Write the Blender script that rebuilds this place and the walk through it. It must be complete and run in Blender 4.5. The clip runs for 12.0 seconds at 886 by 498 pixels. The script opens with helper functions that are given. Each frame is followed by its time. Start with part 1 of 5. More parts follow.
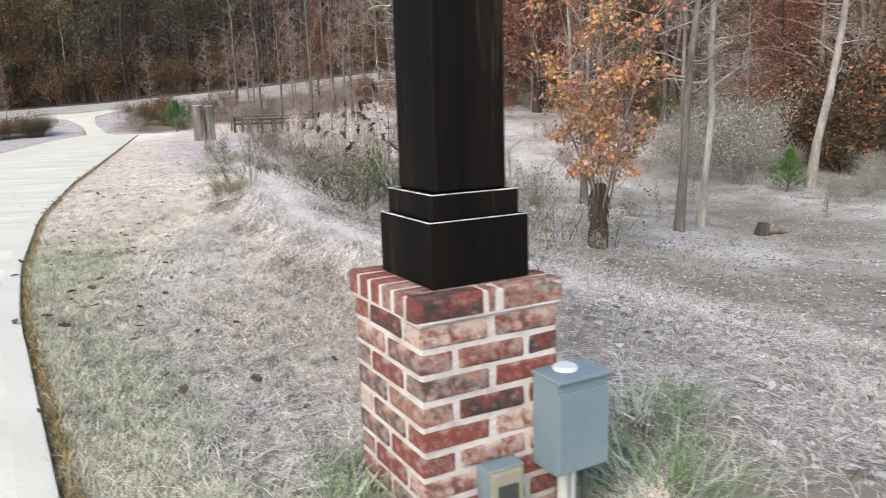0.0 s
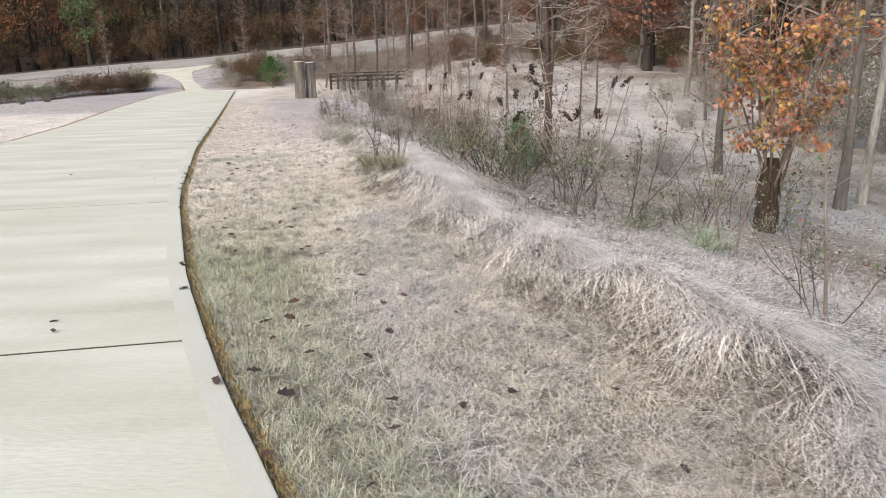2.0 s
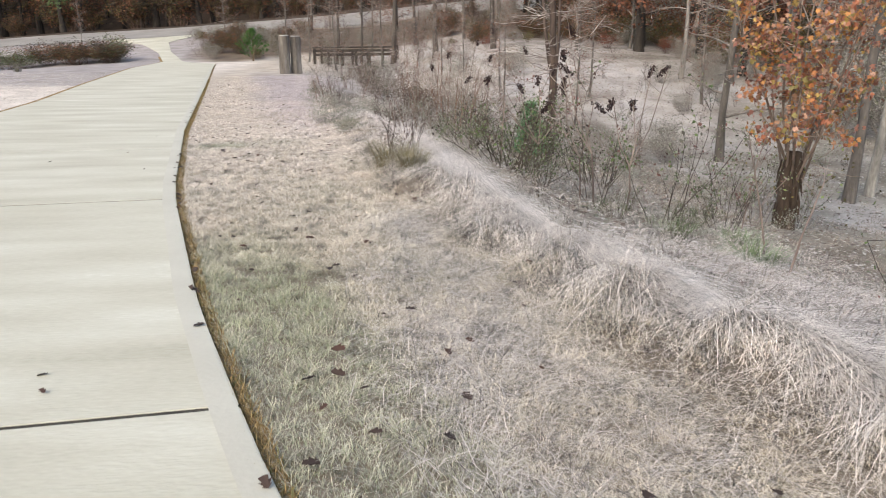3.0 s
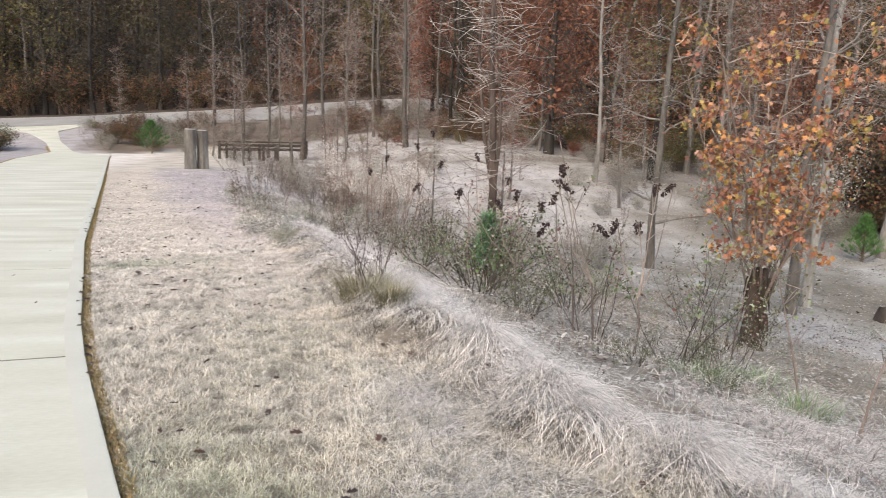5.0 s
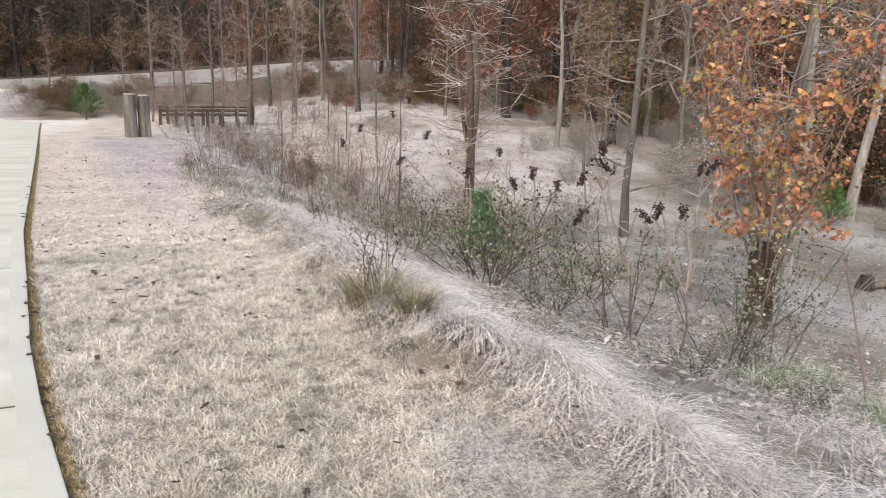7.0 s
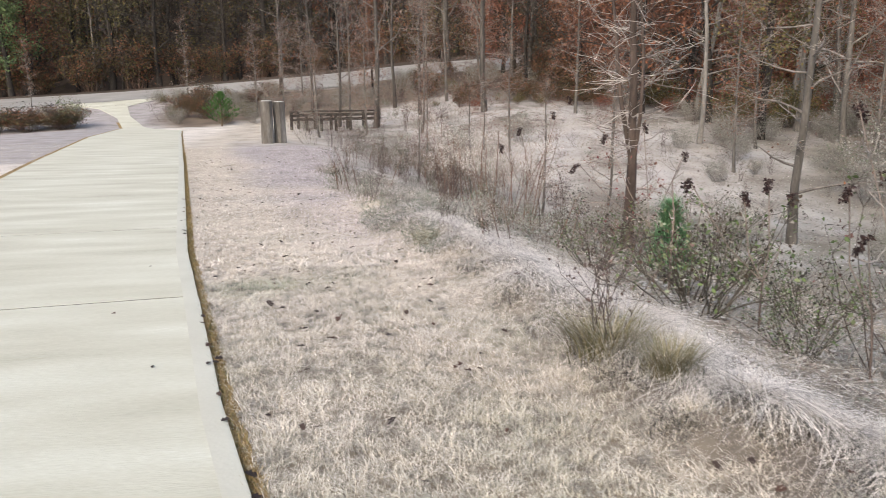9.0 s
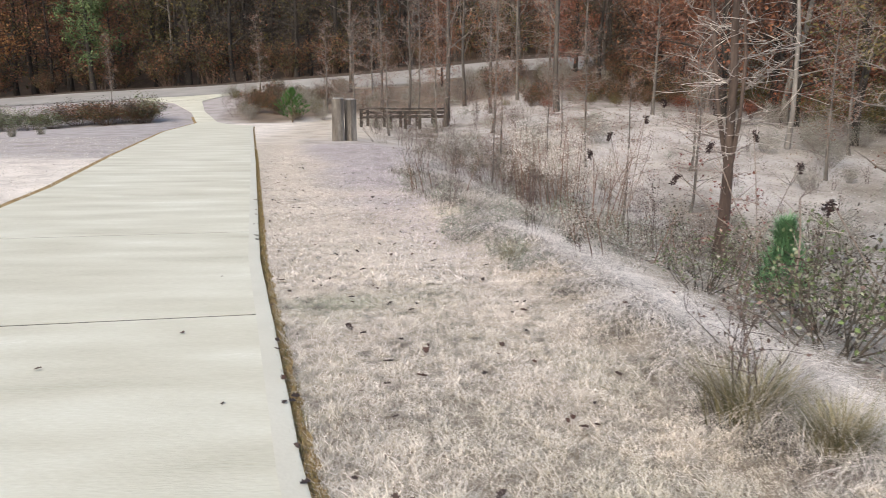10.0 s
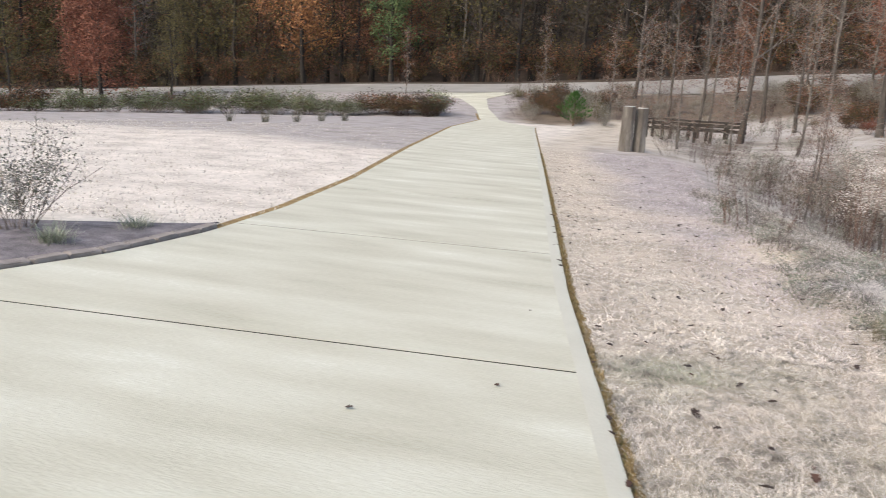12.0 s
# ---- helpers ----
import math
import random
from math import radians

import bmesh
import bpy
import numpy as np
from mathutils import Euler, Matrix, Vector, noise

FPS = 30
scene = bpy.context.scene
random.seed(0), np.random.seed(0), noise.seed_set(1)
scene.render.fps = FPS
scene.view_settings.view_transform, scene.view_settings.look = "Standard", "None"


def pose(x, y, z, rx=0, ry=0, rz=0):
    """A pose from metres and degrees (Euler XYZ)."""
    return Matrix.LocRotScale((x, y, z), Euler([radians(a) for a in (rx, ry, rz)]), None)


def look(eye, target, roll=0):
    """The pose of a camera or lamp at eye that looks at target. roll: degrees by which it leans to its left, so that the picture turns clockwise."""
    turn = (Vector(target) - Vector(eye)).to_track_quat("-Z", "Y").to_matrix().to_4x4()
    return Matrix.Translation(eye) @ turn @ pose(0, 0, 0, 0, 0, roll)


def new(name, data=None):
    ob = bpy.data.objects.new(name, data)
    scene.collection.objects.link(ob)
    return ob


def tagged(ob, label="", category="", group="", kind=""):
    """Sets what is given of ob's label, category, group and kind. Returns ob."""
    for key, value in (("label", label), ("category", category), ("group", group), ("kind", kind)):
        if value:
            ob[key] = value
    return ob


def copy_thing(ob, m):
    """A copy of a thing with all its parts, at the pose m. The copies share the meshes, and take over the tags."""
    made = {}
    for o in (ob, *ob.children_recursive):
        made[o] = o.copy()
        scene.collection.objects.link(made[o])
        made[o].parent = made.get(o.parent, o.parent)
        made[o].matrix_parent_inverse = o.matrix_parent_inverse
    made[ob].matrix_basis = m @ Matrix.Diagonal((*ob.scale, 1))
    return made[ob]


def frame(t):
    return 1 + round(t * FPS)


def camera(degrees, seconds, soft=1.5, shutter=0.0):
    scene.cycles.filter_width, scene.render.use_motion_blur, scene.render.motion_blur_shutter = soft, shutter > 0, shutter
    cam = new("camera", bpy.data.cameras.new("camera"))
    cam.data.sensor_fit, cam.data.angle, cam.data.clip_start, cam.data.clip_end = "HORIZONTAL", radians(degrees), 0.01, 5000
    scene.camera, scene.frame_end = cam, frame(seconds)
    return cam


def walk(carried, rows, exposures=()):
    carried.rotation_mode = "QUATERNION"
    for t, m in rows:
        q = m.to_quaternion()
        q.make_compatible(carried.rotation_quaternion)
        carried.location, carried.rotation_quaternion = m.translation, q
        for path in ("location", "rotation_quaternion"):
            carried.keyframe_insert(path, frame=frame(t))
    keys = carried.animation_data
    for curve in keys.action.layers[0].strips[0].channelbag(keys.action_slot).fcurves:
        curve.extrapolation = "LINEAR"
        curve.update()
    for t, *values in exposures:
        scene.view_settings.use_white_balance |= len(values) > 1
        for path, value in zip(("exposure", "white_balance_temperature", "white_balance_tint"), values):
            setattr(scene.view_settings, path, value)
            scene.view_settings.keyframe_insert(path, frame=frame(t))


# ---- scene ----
EXPOSURE, KELVIN, TINT = 1.26, 6900, 5
cam = camera(61.3, 12.0, soft=0.65, shutter=0.28)
PATH = [
    (0, (-0.255, -1.827, 0.969), (0.085, 0.108, 0.595), -1.7),
    (0.5, (-0.504, -1.522, 1.004), (-0.251, 0.422, 0.606), -1.2),
    (1, (-0.667, -1.171, 1.023), (-0.494, 0.775, 0.594), -0.7),
    (1.5, (-0.903, -0.809, 1.044), (-0.772, 1.136, 0.595), -0.6),
    (2, (-1.05, -0.535, 1.073), (-0.918, 1.402, 0.593), -1.4),
    (2.5, (-1.196, -0.17, 1.118), (-1.105, 1.764, 0.617), -0.2),
    (3, (-1.387, 0.157, 1.156), (-1.196, 2.072, 0.614), -0.2),
    (3.2, (-1.429, 0.271, 1.163), (-1.207, 2.185, 0.628), -0.8),
    (4.8, (-1.837, 1.403, 1.229), (-1.432, 3.339, 0.928), 1.3),
    (5, (-1.865, 1.504, 1.247), (-1.4, 3.426, 0.949), 1.4),
    (5.5, (-1.994, 1.753, 1.273), (-1.407, 3.64, 0.966), 0.4),
    (6, (-2.04, 2.031, 1.259), (-1.415, 3.9, 0.92), 0.3),
    (6.5, (-2.041, 2.255, 1.294), (-1.41, 4.114, 0.916), 1.2),
    (6.7, (-2.072, 2.348, 1.296), (-1.446, 4.208, 0.909), 1.1),
    (8.3, (-2.417, 3.12, 1.325), (-2.015, 5.038, 0.925), 1.4),
    (8.5, (-2.453, 3.199, 1.327), (-2.068, 5.121, 0.929), 0.4),
    (9, (-2.555, 3.442, 1.338), (-2.246, 5.377, 0.94), -0.6),
    (9.5, (-2.596, 3.734, 1.363), (-2.385, 5.682, 0.964), 0.4),
    (10, (-2.695, 4.015, 1.374), (-2.55, 5.969, 0.971), 0.1),
    (10.5, (-2.803, 4.263, 1.389), (-2.82, 6.222, 0.988), -0.3),
    (11, (-2.895, 4.544, 1.4), (-3.125, 6.492, 1.011), 1.9),
    (11.5, (-3.074, 4.722, 1.414), (-3.428, 6.65, 1.019), 3.6),
    (12, (-3.264, 4.786, 1.46), (-3.784, 6.671, 1.04), 3.7),
]
walk(cam, [(t, look(e, g, r)) for t, e, g, r in PATH], exposures=[(t, EXPOSURE + e, KELVIN + k, TINT) for t, e, k in ((0, 0.2, -450), (1, 0.15, -250), (2, -0.02, -80), (3, -0.08, -50), (5, 0.04, -150), (6.5, 0.05, -150), (8.5, -0.02, -100), (12, -0.09, -100))])

# ---- light: overcast dawn, soft sky and a wide weak sun ----
world = bpy.data.worlds.new("sky")
scene.world = world
world.use_nodes = True
wn = world.node_tree.nodes
sky = wn.new("ShaderNodeTexSky")
sky.sky_type, sky.sun_disc = "NISHITA", False
sky.sun_elevation, sky.sun_rotation, sky.dust_density = radians(38), radians(215), 3.0
world.node_tree.links.new(sky.outputs[0], wn["Background"].inputs[0])
wn["Background"].inputs[1].default_value = 0.135
sun = new("sun", bpy.data.lights.new("sun", "SUN"))
sun.data.energy, sun.data.angle, sun.data.color = 0.55, radians(40), (1.0, 0.93, 0.85)
sun.matrix_world = look((0, 0, 30), (0 - 30 * math.sin(radians(215)) / math.tan(radians(38)), 0 - 30 * math.cos(radians(215)) / math.tan(radians(38)), 0))


# ---- materials ----
def surface(name, colours, scale=4.0, rough=0.8, bump=0.2, fine=60.0, attr="", island=0.0, metal=0.0, stretch=(1, 1, 1), obj_random=False, mix=0.5, smear=0.0):
    """Two-scale noise between colours, optionally multiplied on a vertex tint, with fine bump."""
    m = bpy.data.materials.new(name)
    m.use_nodes = True
    nt = m.node_tree
    n, l = nt.nodes, nt.links
    bsdf = n["Principled BSDF"]
    bsdf.inputs["Roughness"].default_value, bsdf.inputs["Metallic"].default_value = rough, metal
    bsdf.inputs["Specular IOR Level"].default_value = 0.3
    co = n.new("ShaderNodeTexCoord")
    mp = n.new("ShaderNodeMapping")
    mp.inputs["Scale"].default_value = stretch
    l.new(co.outputs["Object"], mp.inputs["Vector"])
    big, small = n.new("ShaderNodeTexNoise"), n.new("ShaderNodeTexNoise")
    big.inputs["Scale"].default_value, small.inputs["Scale"].default_value = scale, fine
    big.inputs["Detail"].default_value, small.inputs["Detail"].default_value = 5, 4
    l.new(mp.outputs[0], big.inputs["Vector"])
    l.new(mp.outputs[0], small.inputs["Vector"])
    add = n.new("ShaderNodeMath")
    add.operation = "MULTIPLY_ADD"
    l.new(small.outputs[0], add.inputs[0])
    add.inputs[1].default_value = mix
    sub = n.new("ShaderNodeMath")
    sub.operation = "MULTIPLY_ADD"
    l.new(big.outputs[0], sub.inputs[0])
    sub.inputs[1].default_value, sub.inputs[2].default_value = 1.6, -0.3 - mix * 0.5
    l.new(sub.outputs[0], add.inputs[2])
    ramp = n.new("ShaderNodeValToRGB")
    els = ramp.color_ramp.elements
    while len(els) < len(colours):
        els.new(0.5)
    for i, c in enumerate(colours):
        els[i].position = i / max(1, len(colours) - 1)
        els[i].color = (*c, 1)
    l.new(add.outputs[0], ramp.inputs[0])
    out = ramp.outputs[0]
    if obj_random:
        info = n.new("ShaderNodeObjectInfo")
        shift = n.new("ShaderNodeMath")
        shift.operation = "MULTIPLY_ADD"
        l.new(info.outputs["Random"], shift.inputs[0])
        shift.inputs[1].default_value = 1.0
        half = n.new("ShaderNodeMath")
        half.operation = "MULTIPLY_ADD"
        half.inputs[1].default_value, half.inputs[2].default_value = 0.45, -0.22
        l.new(add.outputs[0], half.inputs[0])
        l.new(half.outputs[0], shift.inputs[2])
        l.new(shift.outputs[0], ramp.inputs[0])
    if smear:
        drip = n.new("ShaderNodeTexNoise")
        drip.inputs["Scale"].default_value, drip.inputs["Detail"].default_value = 34, 8
        l.new(co.outputs["Object"], drip.inputs["Vector"])
        info2 = n.new("ShaderNodeObjectInfo")
        off = n.new("ShaderNodeMath")
        off.operation = "MULTIPLY_ADD"
        l.new(info2.outputs["Random"], off.inputs[0])
        off.inputs[1].default_value = 0.22
        l.new(drip.outputs[0], off.inputs[2])
        edge = n.new("ShaderNodeMapRange")
        edge.inputs[1].default_value, edge.inputs[2].default_value = 0.56, 0.8
        edge.inputs[4].default_value = smear
        l.new(off.outputs[0], edge.inputs[0])
        wash = n.new("ShaderNodeMix")
        wash.data_type = "RGBA"
        l.new(edge.outputs[0], wash.inputs[0])
        l.new(out, wash.inputs[6])
        wash.inputs[7].default_value = (0.58, 0.52, 0.48, 1)
        out = wash.outputs[2]
    if attr:
        at = n.new("ShaderNodeAttribute")
        at.attribute_name = attr
        mul = n.new("ShaderNodeMix")
        mul.data_type, mul.blend_type = "RGBA", "MULTIPLY"
        mul.inputs[0].default_value = 1.0
        l.new(at.outputs["Color"], mul.inputs[6])
        l.new(out, mul.inputs[7])
        out = mul.outputs[2]
    if island:
        geo = n.new("ShaderNodeNewGeometry")
        val = n.new("ShaderNodeMapRange")
        val.inputs[3].default_value, val.inputs[4].default_value = 1 - island, 1 + island
        l.new(geo.outputs["Random Per Island"], val.inputs[0])
        hsv = n.new("ShaderNodeHueSaturation")
        l.new(val.outputs[0], hsv.inputs["Value"])
        l.new(out, hsv.inputs["Color"])
        out = hsv.outputs[0]
    l.new(out, bsdf.inputs["Base Color"])
    if bump:
        b = n.new("ShaderNodeBump")
        b.inputs["Strength"].default_value, b.inputs["Distance"].default_value = bump, 0.02
        l.new(small.outputs[0], b.inputs["Height"])
        l.new(b.outputs[0], bsdf.inputs["Normal"])
    return m


WHITE = [(0.85, 0.85, 0.85), (1.0, 1.0, 1.0), (1.15, 1.15, 1.15)]
M_GROUND = surface("frosted_ground", [(0.62, 0.6, 0.58), (1.0, 1.0, 1.0), (1.25, 1.25, 1.25)], 1.3, 0.95, 0.6, 14, attr="tint", mix=0.9)
M_BLADE = surface("grass_blade", WHITE, 2.0, 0.75, 0.0, 30, attr="tint", island=0.3)
M_LEAF = surface("leaf", WHITE, 6.0, 0.7, 0.0, 30, attr="tint", island=0.18)
M_BARK = surface("bark", [(0.4, 0.4, 0.4), (0.95, 0.95, 0.95), (1.7, 1.7, 1.7)], 5.0, 0.9, 0.8, 30, attr="tint", stretch=(1, 1, 0.25), mix=0.8)
M_CONCRETE = surface("brushed_concrete", [(0.37, 0.342, 0.275), (0.445, 0.422, 0.345), (0.505, 0.484, 0.405), (0.56, 0.543, 0.466), (0.68, 0.667, 0.61)], 1.3, 0.85, 0.12, 40, stretch=(0.5, 1.9, 1), mix=0.55)
M_JOINT = surface("joint_dirt", [(0.03, 0.027, 0.022), (0.07, 0.062, 0.05)], 10.0, 0.95, 0.3, 60)
M_BAND = surface("trowelled_concrete", [(0.45, 0.43, 0.37), (0.54, 0.52, 0.455)], 2.0, 0.8, 0.08, 50)
M_SOIL = surface("edge_soil", [(0.13, 0.085, 0.035), (0.27, 0.18, 0.08), (0.4, 0.29, 0.14)], 9.0, 0.95, 0.8, 60)
M_ROAD = surface("old_asphalt", [(0.22, 0.205, 0.195), (0.28, 0.262, 0.25), (0.34, 0.32, 0.305)], 0.5, 0.9, 0.1, 40)
M_BRICK = surface("tumbled_brick", [(0.04, 0.034, 0.035), (0.15, 0.043, 0.033), (0.18, 0.058, 0.043), (0.12, 0.04, 0.034), (0.24, 0.125, 0.095), (0.06, 0.045, 0.044), (0.17, 0.056, 0.042), (0.36, 0.26, 0.22)], 22.0, 0.9, 0.6, 90, obj_random=True, smear=0.3)
M_MORTAR = surface("mortar", [(0.32, 0.285, 0.275), (0.46, 0.425, 0.415), (0.57, 0.54, 0.53)], 12.0, 0.95, 0.5, 80)
M_BLACK = surface("black_stain", [(0.003, 0.003, 0.0035), (0.0035, 0.003, 0.003), (0.0085, 0.006, 0.005), (0.075, 0.048, 0.034)], 2.4, 0.6, 0.25, 30, stretch=(4, 4, 0.25), mix=0.7)
M_BLACK.node_tree.nodes["Principled BSDF"].inputs["Specular IOR Level"].default_value = 0.06
M_FROST = surface("frost_rim", [(0.08, 0.08, 0.08), (0.4, 0.39, 0.39), (0.7, 0.69, 0.69)], 20.0, 0.8, 0.2, 90)
M_BOX = surface("grey_enamel", [(0.11, 0.15, 0.18), (0.14, 0.185, 0.215), (0.17, 0.215, 0.245)], 4.0, 0.5, 0.05, 60)
M_BEIGE = surface("beige_plastic", [(0.2, 0.19, 0.145), (0.28, 0.265, 0.2)], 6.0, 0.6, 0.1, 60)
M_DARK = surface("dark_plastic", [(0.03, 0.035, 0.035), (0.06, 0.065, 0.065)], 6.0, 0.5, 0.1, 60)
M_WHITE = surface("white_cap", [(0.38, 0.41, 0.43), (0.5, 0.53, 0.55)], 8.0, 0.6, 0.05, 60)
M_PVC = surface("grey_conduit", [(0.3, 0.31, 0.3), (0.42, 0.42, 0.4)], 8.0, 0.6, 0.05, 60)
M_WOOD = surface("weathered_wood", [(0.035, 0.028, 0.024), (0.13, 0.115, 0.105), (0.3, 0.28, 0.265)], 3.0, 0.9, 0.7, 30, stretch=(1, 1, 0.2))
M_FENCE = surface("old_fence_wood", [(0.02, 0.016, 0.014), (0.045, 0.037, 0.032), (0.1, 0.088, 0.078)], 3.0, 0.9, 0.5, 30)
M_MULCH = surface("mulch", [(0.08, 0.07, 0.075), (0.17, 0.15, 0.16), (0.3, 0.27, 0.28)], 6.0, 0.95, 0.9, 40)
M_STONE = surface("edging_stone", [(0.2, 0.17, 0.16), (0.32, 0.28, 0.26)], 8.0, 0.9, 0.5, 50)


# ---- mesh helpers ----
def mesh_np(name, v, f, c=None):
    """A triangle mesh from arrays: places, triangles, and a tint for each vertex."""
    me = bpy.data.meshes.new(name)
    v, f = np.asarray(v, np.float32), np.asarray(f, np.int32)
    me.vertices.add(len(v))
    me.vertices.foreach_set("co", v.ravel())
    me.loops.add(f.size)
    me.loops.foreach_set("vertex_index", f.ravel())
    me.polygons.add(len(f))
    me.polygons.foreach_set("loop_start", np.arange(0, f.size, 3, dtype=np.int32))
    me.update(calc_edges=True)
    if c is not None:
        a = me.color_attributes.new("tint", "FLOAT_COLOR", "POINT")
        a.data.foreach_set("color", np.concatenate([np.asarray(c, np.float32), np.ones((len(v), 1), np.float32)], 1).ravel())
    return me


def join(parts):
    """Joins (v, f, c) triples."""
    vs, fs, cs, k = [], [], [], 0
    for v, f, c in parts:
        vs.append(v), fs.append(np.asarray(f) + k), cs.append(c)
        k += len(v)
    return np.concatenate(vs), np.concatenate(fs), np.concatenate(cs)


def put(name, me, mat, parent=None, label=""):
    ob = new(name, me)
    me.materials.clear()
    me.materials.append(mat)
    if parent:
        ob.parent = parent
    if label:
        ob["label"] = label
    return ob


def part(name, bm, mat, parent=None, label="", smooth=False):
    me = bpy.data.meshes.new(name)
    for f in bm.faces:
        f.smooth = smooth
    bm.to_mesh(me)
    bm.free()
    return put(name, me, mat, parent, label)


def box(size, at=(0, 0, 0), bevel=0.004, segs=1):
    bm = bmesh.new()
    bmesh.ops.create_cube(bm, size=1)
    bmesh.ops.scale(bm, vec=size, verts=bm.verts)
    if bevel:
        bmesh.ops.bevel(bm, geom=bm.edges, offset=bevel, segments=segs, affect="EDGES", profile=0.6)
    bmesh.ops.translate(bm, vec=at, verts=bm.verts)
    return bm


def cyl(r1, r2, h, at=(0, 0, 0), sides=16, bevel=0.0):
    bm = bmesh.new()
    bmesh.ops.create_cone(bm, cap_ends=True, segments=sides, radius1=r1, radius2=r2, depth=h)
    if bevel:
        bmesh.ops.bevel(bm, geom=[e for e in bm.edges if e.is_boundary or len(e.link_faces) == 2 and e.calc_face_angle(0) > 1], offset=bevel, segments=2, affect="EDGES")
    bmesh.ops.translate(bm, vec=Vector(at) + Vector((0, 0, h / 2)), verts=bm.verts)
    return bm


def tube(pts, radii, sides, col):
    """A tapering tube along points, as (v, f, c)."""
    pts, radii = np.asarray(pts, float), np.asarray(radii, float)
    n = len(pts)
    d = np.gradient(pts, axis=0)
    d /= np.linalg.norm(d, axis=1, keepdims=True) + 1e-9
    ref = np.where(np.abs(d[:, 2:3]) > 0.9, np.array([[1.0, 0, 0]]), np.array([[0, 0, 1.0]]))
    a = np.cross(d, ref)
    a /= np.linalg.norm(a, axis=1, keepdims=True) + 1e-9
    b = np.cross(d, a)
    ang = np.linspace(0, 2 * math.pi, sides, endpoint=False)
    v = pts[:, None] + radii[:, None, None] * (a[:, None] * np.cos(ang)[None, :, None] + b[:, None] * np.sin(ang)[None, :, None])
    i, j = np.meshgrid(np.arange(n - 1), np.arange(sides), indexing="ij")
    p, q = i * sides + j, i * sides + (j + 1) % sides
    f = np.concatenate([np.stack([p, q, q + sides], -1).reshape(-1, 3), np.stack([p, q + sides, p + sides], -1).reshape(-1, 3)])
    v = v.reshape(-1, 3)
    return v, f, np.tile(np.asarray(col, float), (len(v), 1))


def blades(root, h, az, bend, droop, w, segs, base, tip, curl=None, lift=1.0, fade=1.0):
    """Grass blades as (v, f, c): h long, bent towards az, swung sideways by curl."""
    n = len(root)
    u = np.linspace(0, 1, segs + 1)
    out = np.stack([np.cos(az), np.sin(az), np.zeros(n)], 1)
    side = np.stack([-np.sin(az), np.cos(az), np.zeros(n)], 1)
    reach, rise = (bend * h)[:, None] * u[None] ** 1.6, lift * h[:, None] * u[None] * (1 - droop[:, None] * u[None])
    mid = root[:, None] + out[:, None] * reach[..., None]
    mid[..., 2] += rise
    if curl is not None:
        mid = mid + side[:, None] * ((curl * h)[:, None] * u[None] ** 2)[..., None]
    wid = w[:, None] * (1 - 0.75 * u[None]) * 0.5
    left, right = mid - side[:, None] * wid[..., None], mid + side[:, None] * wid[..., None]
    v = np.stack([left[:, :-1], right[:, :-1]], 2).reshape(n, -1, 3)
    v = np.concatenate([v, mid[:, -1:]], 1)
    k = u[None, :, None] ** fade
    c = base[:, None] * (1 - k) + tip[:, None] * k
    c = np.concatenate([np.repeat(c[:, :-1], 2, axis=1), c[:, -1:]], 1)
    tri = []
    for j in range(segs - 1):
        a = 2 * j
        tri += [(a, a + 1, a + 3), (a, a + 3, a + 2)]
    a = 2 * (segs - 1)
    tri.append((a, a + 1, a + 2))
    k = v.shape[1]
    f = (np.arange(n)[:, None, None] * k + np.array(tri)[None]).reshape(-1, 3)
    return v.reshape(-1, 3), f, c.reshape(-1, 3)


KITE = np.array([(0, 0, 0), (0.32, 0.42, 0.1), (0, 1, -0.08), (-0.32, 0.42, 0.1)])
LOBED = np.array([(0, 0, 0), (0.5, 0.2, 0.06), (0.24, 0.42, 0.02), (0.42, 0.75, 0.1), (0.12, 0.7, 0.0), (0, 1.05, -0.1), (-0.12, 0.7, 0.0), (-0.42, 0.75, 0.1), (-0.24, 0.42, 0.02), (-0.5, 0.2, 0.06)])


def leaves(at, size, col, rng, shape=KITE, flat=0.0, hang=0.0):
    """Leaves at places, turned at random, as (v, f, c)."""
    n = len(at)
    q = rng.normal(size=(n, 3))
    q[:, 2] -= hang
    q /= np.linalg.norm(q, axis=1, keepdims=True)
    nrm = rng.normal(size=(n, 3))
    if flat:
        q[:, 2] *= 1 - flat
        q /= np.linalg.norm(q, axis=1, keepdims=True)
        nrm = nrm * (1 - flat) + np.array([0, 0, 1.5]) * flat
    x = np.cross(q, nrm)
    x /= np.linalg.norm(x, axis=1, keepdims=True) + 1e-9
    z = np.cross(x, q)
    v = at[:, None] + size[:, None, None] * (shape[None, :, 0:1] * x[:, None] + shape[None, :, 1:2] * q[:, None] + shape[None, :, 2:3] * z[:, None])
    k = len(shape)
    tri = np.array([(0, j, j + 1) for j in range(1, k - 1)])
    f = (np.arange(n)[:, None, None] * k + tri[None]).reshape(-1, 3)
    return v.reshape(-1, 3), f, np.repeat(col, k, axis=0)


def pick(rng, n, colours):
    return np.asarray(colours, float)[rng.integers(0, len(colours), n)]


